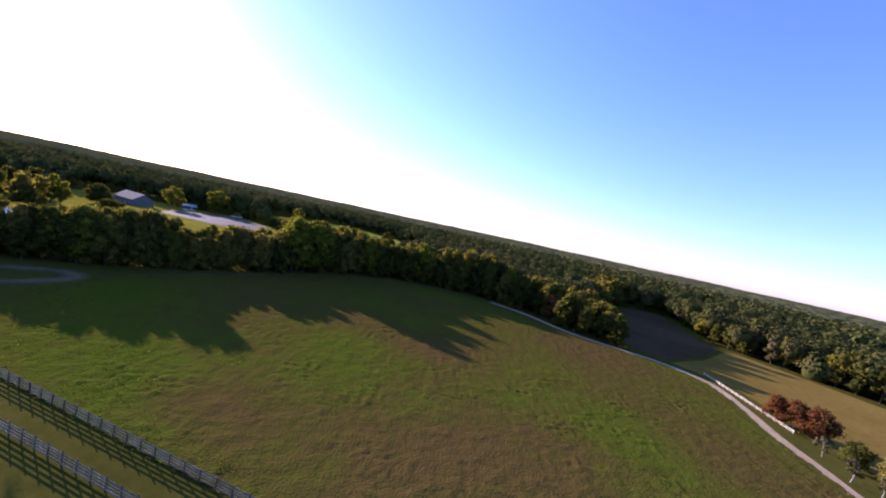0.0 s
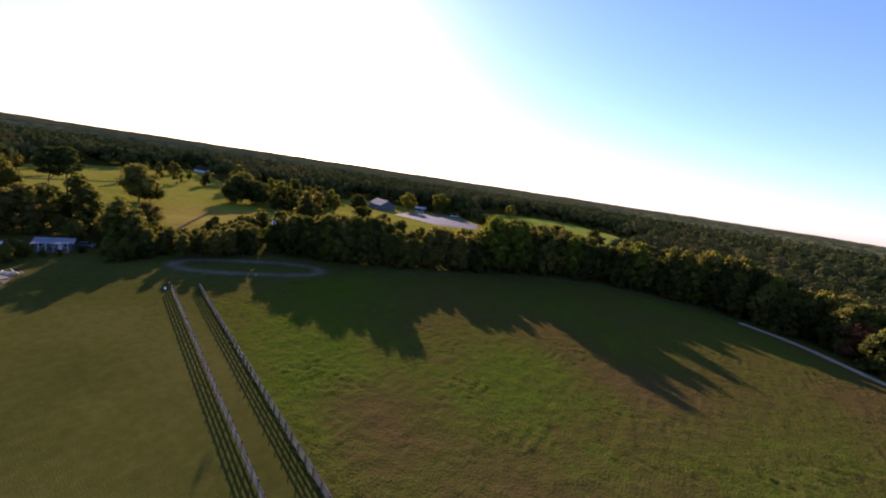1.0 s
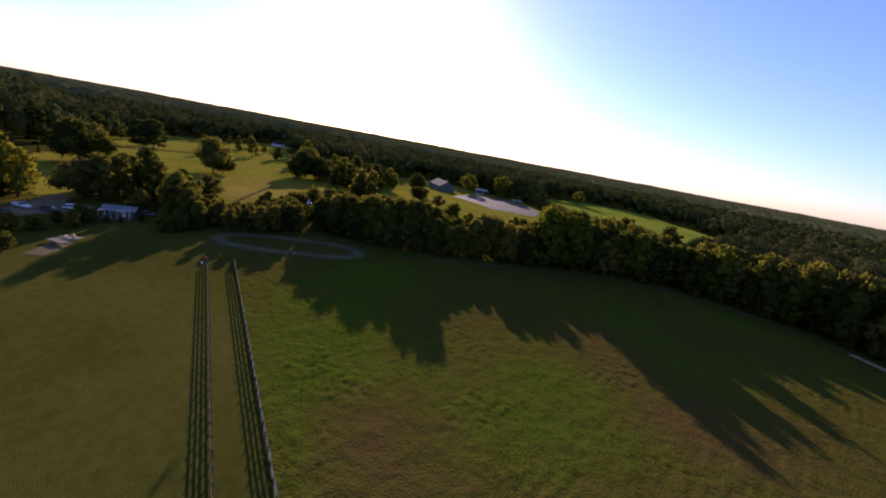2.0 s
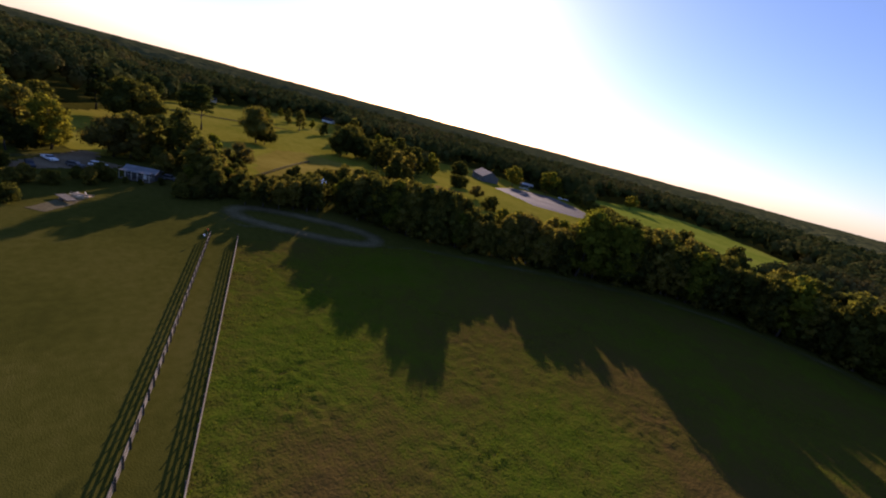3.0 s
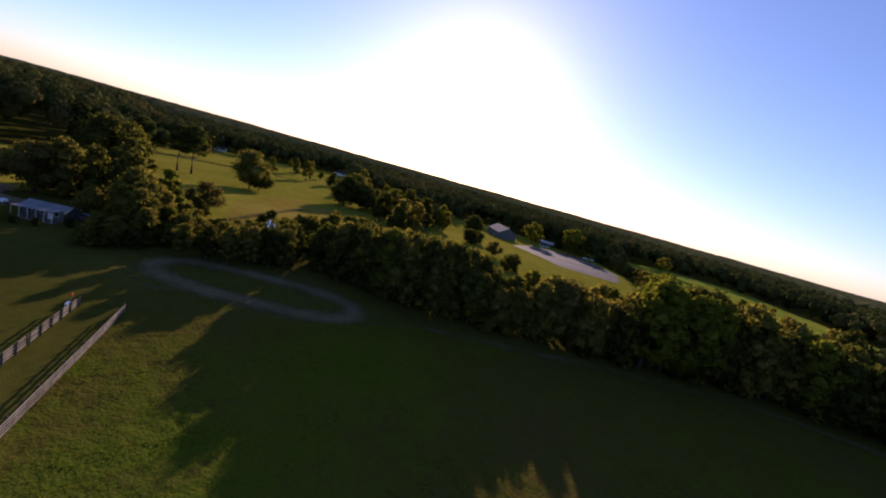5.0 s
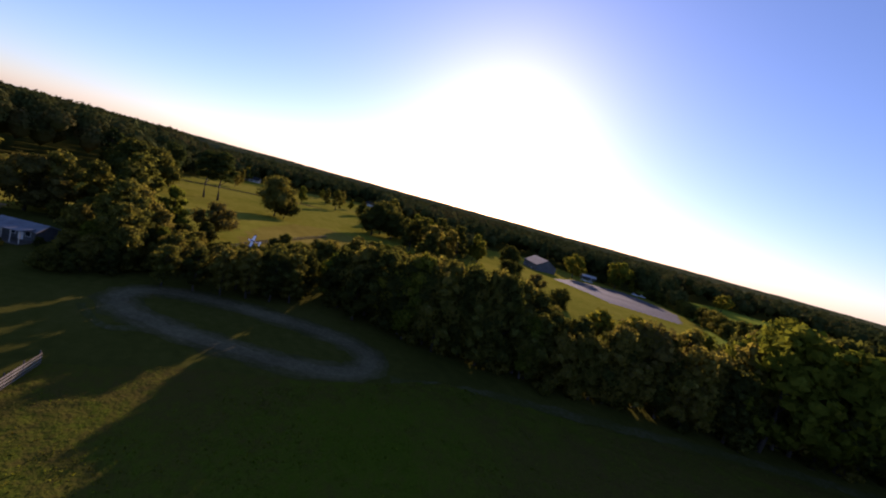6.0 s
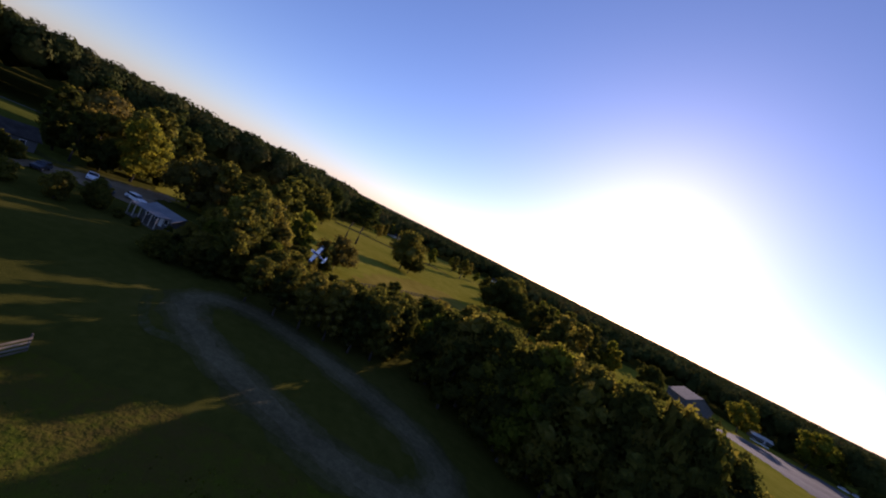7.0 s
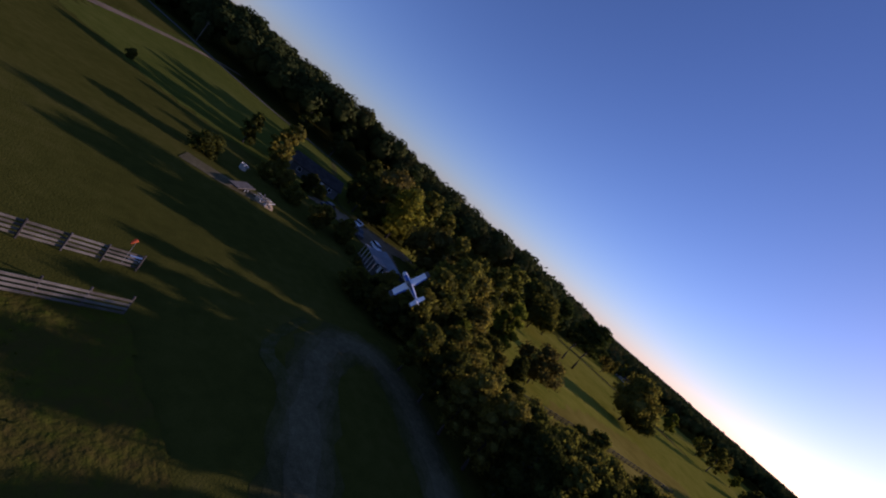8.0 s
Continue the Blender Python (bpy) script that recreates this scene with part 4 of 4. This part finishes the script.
def wing_panel(bm, x0, x1, le0, te0, le1, te1, z0, z1, t0, t1):
    """A tapered wing between two ribs."""
    prof = [(0.0, 0.0), (0.08, 0.45), (0.3, 0.5), (0.65, 0.28), (1.0, 0.0), (0.65, -0.22), (0.3, -0.42), (0.08, -0.36)]
    a = [bm.verts.new((x0, le0 + (te0 - le0) * u, z0 + t0 * v)) for u, v in prof]
    b = [bm.verts.new((x1, le1 + (te1 - le1) * u, z1 + t1 * v)) for u, v in prof]
    for i in range(8):
        bm.faces.new((a[i], a[(i + 1) % 8], b[(i + 1) % 8], b[i]))
    bm.faces.new(a)
    bm.faces.new(b)
    bmesh.ops.recalc_face_normals(bm, faces=bm.faces)
    return bm


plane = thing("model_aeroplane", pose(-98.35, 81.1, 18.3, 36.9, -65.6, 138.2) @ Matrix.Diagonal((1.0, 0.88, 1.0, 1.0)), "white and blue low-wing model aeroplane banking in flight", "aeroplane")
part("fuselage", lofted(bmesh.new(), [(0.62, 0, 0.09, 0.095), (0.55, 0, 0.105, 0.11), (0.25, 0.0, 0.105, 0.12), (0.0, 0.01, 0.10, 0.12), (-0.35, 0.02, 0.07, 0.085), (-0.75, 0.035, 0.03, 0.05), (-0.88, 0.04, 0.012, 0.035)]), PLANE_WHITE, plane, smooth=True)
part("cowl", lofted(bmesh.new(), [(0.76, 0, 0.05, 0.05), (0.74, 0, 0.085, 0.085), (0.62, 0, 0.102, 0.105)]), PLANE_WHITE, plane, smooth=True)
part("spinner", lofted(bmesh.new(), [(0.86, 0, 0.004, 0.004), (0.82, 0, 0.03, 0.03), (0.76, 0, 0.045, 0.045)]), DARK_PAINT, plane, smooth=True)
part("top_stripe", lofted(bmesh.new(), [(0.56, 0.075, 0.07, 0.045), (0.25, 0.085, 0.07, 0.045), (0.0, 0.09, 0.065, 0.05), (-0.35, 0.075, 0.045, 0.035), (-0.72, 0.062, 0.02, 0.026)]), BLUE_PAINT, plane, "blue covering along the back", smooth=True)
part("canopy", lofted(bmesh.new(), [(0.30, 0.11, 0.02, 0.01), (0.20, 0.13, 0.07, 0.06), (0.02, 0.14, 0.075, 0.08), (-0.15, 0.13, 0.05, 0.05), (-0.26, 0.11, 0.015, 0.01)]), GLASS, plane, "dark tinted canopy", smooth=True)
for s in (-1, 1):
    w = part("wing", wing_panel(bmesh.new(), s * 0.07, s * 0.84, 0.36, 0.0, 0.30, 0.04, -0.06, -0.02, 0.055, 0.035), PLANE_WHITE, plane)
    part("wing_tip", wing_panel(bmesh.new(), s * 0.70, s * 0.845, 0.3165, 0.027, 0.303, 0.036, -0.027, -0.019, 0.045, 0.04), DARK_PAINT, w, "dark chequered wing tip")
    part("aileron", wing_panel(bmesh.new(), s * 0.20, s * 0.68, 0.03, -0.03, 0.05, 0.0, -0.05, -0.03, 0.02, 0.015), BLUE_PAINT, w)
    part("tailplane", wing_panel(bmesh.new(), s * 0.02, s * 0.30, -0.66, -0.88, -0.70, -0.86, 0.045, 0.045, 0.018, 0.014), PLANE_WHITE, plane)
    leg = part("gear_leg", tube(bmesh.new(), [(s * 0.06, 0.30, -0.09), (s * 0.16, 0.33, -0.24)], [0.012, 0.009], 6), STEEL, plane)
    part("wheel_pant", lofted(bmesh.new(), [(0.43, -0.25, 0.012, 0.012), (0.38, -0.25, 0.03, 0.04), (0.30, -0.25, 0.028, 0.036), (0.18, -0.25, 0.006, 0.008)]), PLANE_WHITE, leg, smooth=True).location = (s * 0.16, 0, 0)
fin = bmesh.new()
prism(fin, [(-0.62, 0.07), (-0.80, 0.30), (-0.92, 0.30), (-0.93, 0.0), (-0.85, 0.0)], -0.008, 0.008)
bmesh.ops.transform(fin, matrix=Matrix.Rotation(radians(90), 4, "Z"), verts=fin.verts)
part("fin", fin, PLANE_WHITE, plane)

# ---- buildings ----
def gable_house(name, m, L, W, wall_h, ridge_h, wall_mat, roof_mat, label, windows=3, porch=False, over=0.5):
    """A house with a gable roof: ridge along x, on its own slab."""
    ob = thing(name, m, label, "house")
    t = 0.2
    bm = bmesh.new()
    box(bm, -L / 2, -W / 2, -0.6, L / 2, -W / 2 + t, wall_h)
    box(bm, -L / 2, W / 2 - t, -0.6, L / 2, W / 2, wall_h)
    for x in (-L / 2, L / 2 - t):
        v = [(-W / 2 + t + 0.002, -0.6), (W / 2 - t - 0.002, -0.6), (W / 2 - t - 0.002, wall_h), (0, ridge_h - 0.05), (-W / 2 + t + 0.002, wall_h)]
        a = [bm.verts.new((x, y, z)) for y, z in v]
        b = [bm.verts.new((x + t, y, z)) for y, z in v]
        for i in range(5):
            bm.faces.new((a[i], a[(i + 1) % 5], b[(i + 1) % 5], b[i]))
        bm.faces.new(a[::-1])
        bm.faces.new(b)
    bmesh.ops.recalc_face_normals(bm, faces=bm.faces)
    wall = part("wall", bm, wall_mat, ob)
    slope = (ridge_h - wall_h) / (W / 2)
    for s in (-1, 1):
        bm = bmesh.new()
        e = W / 2 + over
        z0 = ridge_h - slope * e
        q = [(-L / 2 - over, 0.0, ridge_h), (L / 2 + over, 0.0, ridge_h), (L / 2 + over, s * e, z0), (-L / 2 - over, s * e, z0)]
        a = [bm.verts.new(p) for p in q]
        b = [bm.verts.new((p[0], p[1], p[2] + 0.16)) for p in q]
        bm.faces.new(a)
        bm.faces.new(b)
        for i in range(4):
            bm.faces.new((a[i], a[(i + 1) % 4], b[(i + 1) % 4], b[i]))
        bmesh.ops.recalc_face_normals(bm, faces=bm.faces)
        part("roof", bm, roof_mat, ob)
    for s in (-1, 1):
        for i in range(windows):
            x = -L / 2 + L * (i + 0.5) / windows
            y = s * (W / 2 + 0.012)
            win = part("window", box(bmesh.new(), x - 0.55, y - 0.03, 0.9, x + 0.55, y + 0.03, 2.1, 0.01), WHITE, ob, "white window frame")
            part("pane", box(bmesh.new(), x - 0.47, y - 0.037, 0.98, x + 0.47, y + 0.037, 2.02), GLASS, win)
    part("door", box(bmesh.new(), L * 0.12, -W / 2 - 0.035, 0, L * 0.12 + 0.95, -W / 2 + 0.02, 2.05, 0.01), WHITE, ob)
    if porch:
        part("porch_roof", prism(bmesh.new(), [(-L / 2, 2.55), (L / 2, 2.55), (L / 2, 2.68), (-L / 2, 2.68)], -W / 2 - 3.2, -W / 2 - 0.05), roof_mat, ob)
        for i in range(6):
            x = -L / 2 + 0.15 + (L - 0.3) * i / 5
            part("porch_post", box(bmesh.new(), x - 0.07, -W / 2 - 3.1, -0.3, x + 0.07, -W / 2 - 2.96, 2.55, 0.01), FENCE_WHITE, ob)
        part("porch_deck", box(bmesh.new(), -L / 2, -W / 2 - 3.2, -0.3, L / 2, -W / 2 - 0.05, 0.1), RAIL, ob)
    return ob


def at_ground(x, y, turn, dz=0.0):
    return pose(x, y, float(height(x, y)) + dz, 0, 0, turn)


gable_house("barn", at_ground(-278, 318, -20, 0.3), 26, 17, 5.0, 10.0, SIDING, SHEET_ROOF, "large grey barn with a pale metal roof", windows=4)
gable_house("low_house", at_ground(-154.5, 46, 64, 0.1), 8.2, 4.8, 2.2, 3.1, SIDING, PALE_ROOF, "low grey house with a pale roof and white porch posts", windows=3, porch=True)
gable_house("dark_house", at_ground(-161.1, 5.1, 147, 0.2), 14, 7.5, 2.7, 4.7, SIDING, DARK_ROOF, "grey house with a dark shingle roof", windows=3)
gable_house("long_shed", at_ground(-278, 384, 60, 0.1), 13, 6, 2.3, 3.7, SIDING, WHITE, "long low grey shed with a white roof behind the gravel lot", windows=1)
gable_house("small_shed", at_ground(-132, 20.8, 10, 0.05) @ Matrix.Scale(0.6, 4), 1.6, 1.2, 1.4, 1.8, FENCE_WHITE, FENCE_WHITE, "small white shed on the mown grass", windows=1, over=0.2)
gable_house("far_house", at_ground(-570, 270, 35), 16, 9, 3.4, 6.2, WHITE, DARK_ROOF, "white house at the end of the far pasture", windows=4)
gable_house("far_house", at_ground(-520, 113, 70), 14, 8, 3.0, 5.4, FENCE_WHITE, DARK_ROOF, "pale house beyond the far pasture", windows=3)
gable_house("far_shed", at_ground(-393, 40, 40), 7, 5, 2.4, 3.8, WHITE, WHITE, "small white shed at the far end of the pasture", windows=1)


# ---- vehicles ----
def car(name, m, paint, label, pickup=False):
    """A parked car, nose along +x."""
    ob = thing(name, m, label, "car")
    L, W = (5.4, 1.9) if pickup else (4.6, 1.8)
    bm = bmesh.new()
    prism(bm, [(-L / 2, 0.35), (L / 2, 0.35), (L / 2, 0.75), (L / 2 - 0.15, 0.88), (0.9, 1.0), (-L / 2 + 0.1, 1.0), (-L / 2, 0.8)], -W / 2, W / 2)
    bmesh.ops.bevel(bm, geom=list(bm.edges), offset=0.06, segments=2, affect="EDGES")
    part("body", bm, paint, ob)
    back = -0.5 if pickup else -L / 2 + 0.25
    bm = bmesh.new()
    prism(bm, [(0.95, 0.97), (0.35, 1.5), (back + 0.3, 1.52), (back, 0.97)], -W / 2 + 0.1, W / 2 - 0.1)
    bmesh.ops.bevel(bm, geom=list(bm.edges), offset=0.05, segments=2, affect="EDGES")
    part("cabin", bm, GLASS, ob, "dark glass cabin")
    part("car_roof", box(bmesh.new(), back + 0.35, -W / 2 + 0.16, 1.5, 0.33, W / 2 - 0.16, 1.56, 0.02), paint, ob)
    for x in (-L / 2 + 0.9, L / 2 - 0.85):
        for y in (-W / 2 + 0.1, W / 2 - 0.1):
            s = 1 if y > 0 else -1
            wheel = part("wheel", tube(bmesh.new(), [(x, y - 0.11, 0.33), (x, y + 0.11, 0.33)], [0.33, 0.33], 16), TYRE, ob)
            part("rim", tube(bmesh.new(), [(x, y + s * 0.10, 0.33), (x, y + s * 0.125, 0.33)], [0.2, 0.18], 12), STEEL, wheel)
    for y in (-W / 2 + 0.3, W / 2 - 0.3):
        part("headlight", box(bmesh.new(), L / 2 - 0.03, y - 0.16, 0.62, L / 2 + 0.015, y + 0.16, 0.76, 0.01), GLASS, ob)
    return ob


for x, y, a in ((-258, 353, 20), (-254, 356, 25), (-219, 366, 10), (-214, 368, 10)):
    car("parked_car", at_ground(x, y, a, 0.09), WHITE, "white car parked beside the gravel lot")
car("pickup_truck", at_ground(-165, 24, 30, 0.1), WHITE, "white pickup truck on the dirt drive", pickup=True)

for x, y, a, paint, label in ((-162.5, 35, 70, WHITE, "white car parked on the dirt yard"), (-160, 30, 60, SIDING, "grey car parked on the dirt yard by the house"), (-155.5, 21, 15, DARK_PAINT, "dark car parked on the dirt yard"), (-154.5, 53, 64, SIDING, "grey car parked beside the low house"), (-160.5, -3, 20, WHITE, "white car parked behind the dark-roofed house"), (-164, -5, 20, DARK_PAINT, "dark car parked behind the dark-roofed house")):
    car("parked_car", at_ground(x, y, a, 0.08 if y > 15 and x < -155 else 0.0), paint, label)

# ---- a flat trailer on the dirt drive ----
trailer = thing("flat_trailer", at_ground(-127, 30.5, 28, 0.06), "low grey-decked flat trailer standing on the dirt drive", "trailer")
part("deck", box(bmesh.new(), -2.6, -1.0, 0.62, 2.6, 1.0, 0.72, 0.015), RAIL, trailer)
part("frame", box(bmesh.new(), -2.5, -0.85, 0.48, 2.5, 0.85, 0.618, 0.01), POST, trailer)
part("tongue", tube(bmesh.new(), [(2.5, 0, 0.54), (3.9, 0, 0.5)], [0.06, 0.05], 8), POST, trailer)
for x in (-0.55, 0.35):
    for y in (-0.92, 0.92):
        wheel = part("wheel", tube(bmesh.new(), [(x, y - 0.1, 0.3), (x, y + 0.1, 0.3)], [0.3, 0.3], 14), TYRE, trailer)
        part("rim", tube(bmesh.new(), [(x, y + math.copysign(0.09, y), 0.3), (x, y + math.copysign(0.115, y), 0.3)], [0.17, 0.15], 10), STEEL, wheel)

# ---- a pile of boards and rubble at the drive's end ----
pile_random = random.Random(23)
pile = thing("timber_pile", at_ground(-130.5, 33, 20), "low heap of pale boards and rubble at the drive's end", "pile")
part("mound", lofted(bmesh.new(), [(-1.9, 0.0, 0.2, 0.1), (-1.2, 0.05, 1.3, 0.35), (0.0, 0.1, 1.7, 0.6), (1.1, 0.05, 1.2, 0.4), (1.9, 0.0, 0.3, 0.1)], 11), GRAVEL, pile)
for k in range(16):
    board = part("board", box(bmesh.new(), -1.3, -0.1, -0.02, 1.3, 0.1, 0.02, 0.006), FENCE_WHITE if k % 3 else RAIL, pile)
    board.matrix_basis = pose(pile_random.uniform(-1.1, 1.1), pile_random.uniform(-1.1, 1.1), pile_random.uniform(0.5, 0.75), pile_random.uniform(-14, 14), pile_random.uniform(-14, 14), pile_random.uniform(0, 180))

# ---- a utility pole at the road ----
pole = thing("utility_pole", at_ground(-178, -128, 30), "wooden utility pole at the edge of the woods", "pole")
part("mast", tube(bmesh.new(), [(0, 0, -0.5), (0, 0, 5), (0, 0, 10.5)], [0.17, 0.15, 0.11], 9), POLE, pole)
part("crossarm", box(bmesh.new(), -1.2, -0.06, 9.6, 1.2, 0.06, 9.75, 0.01), POLE, pole)
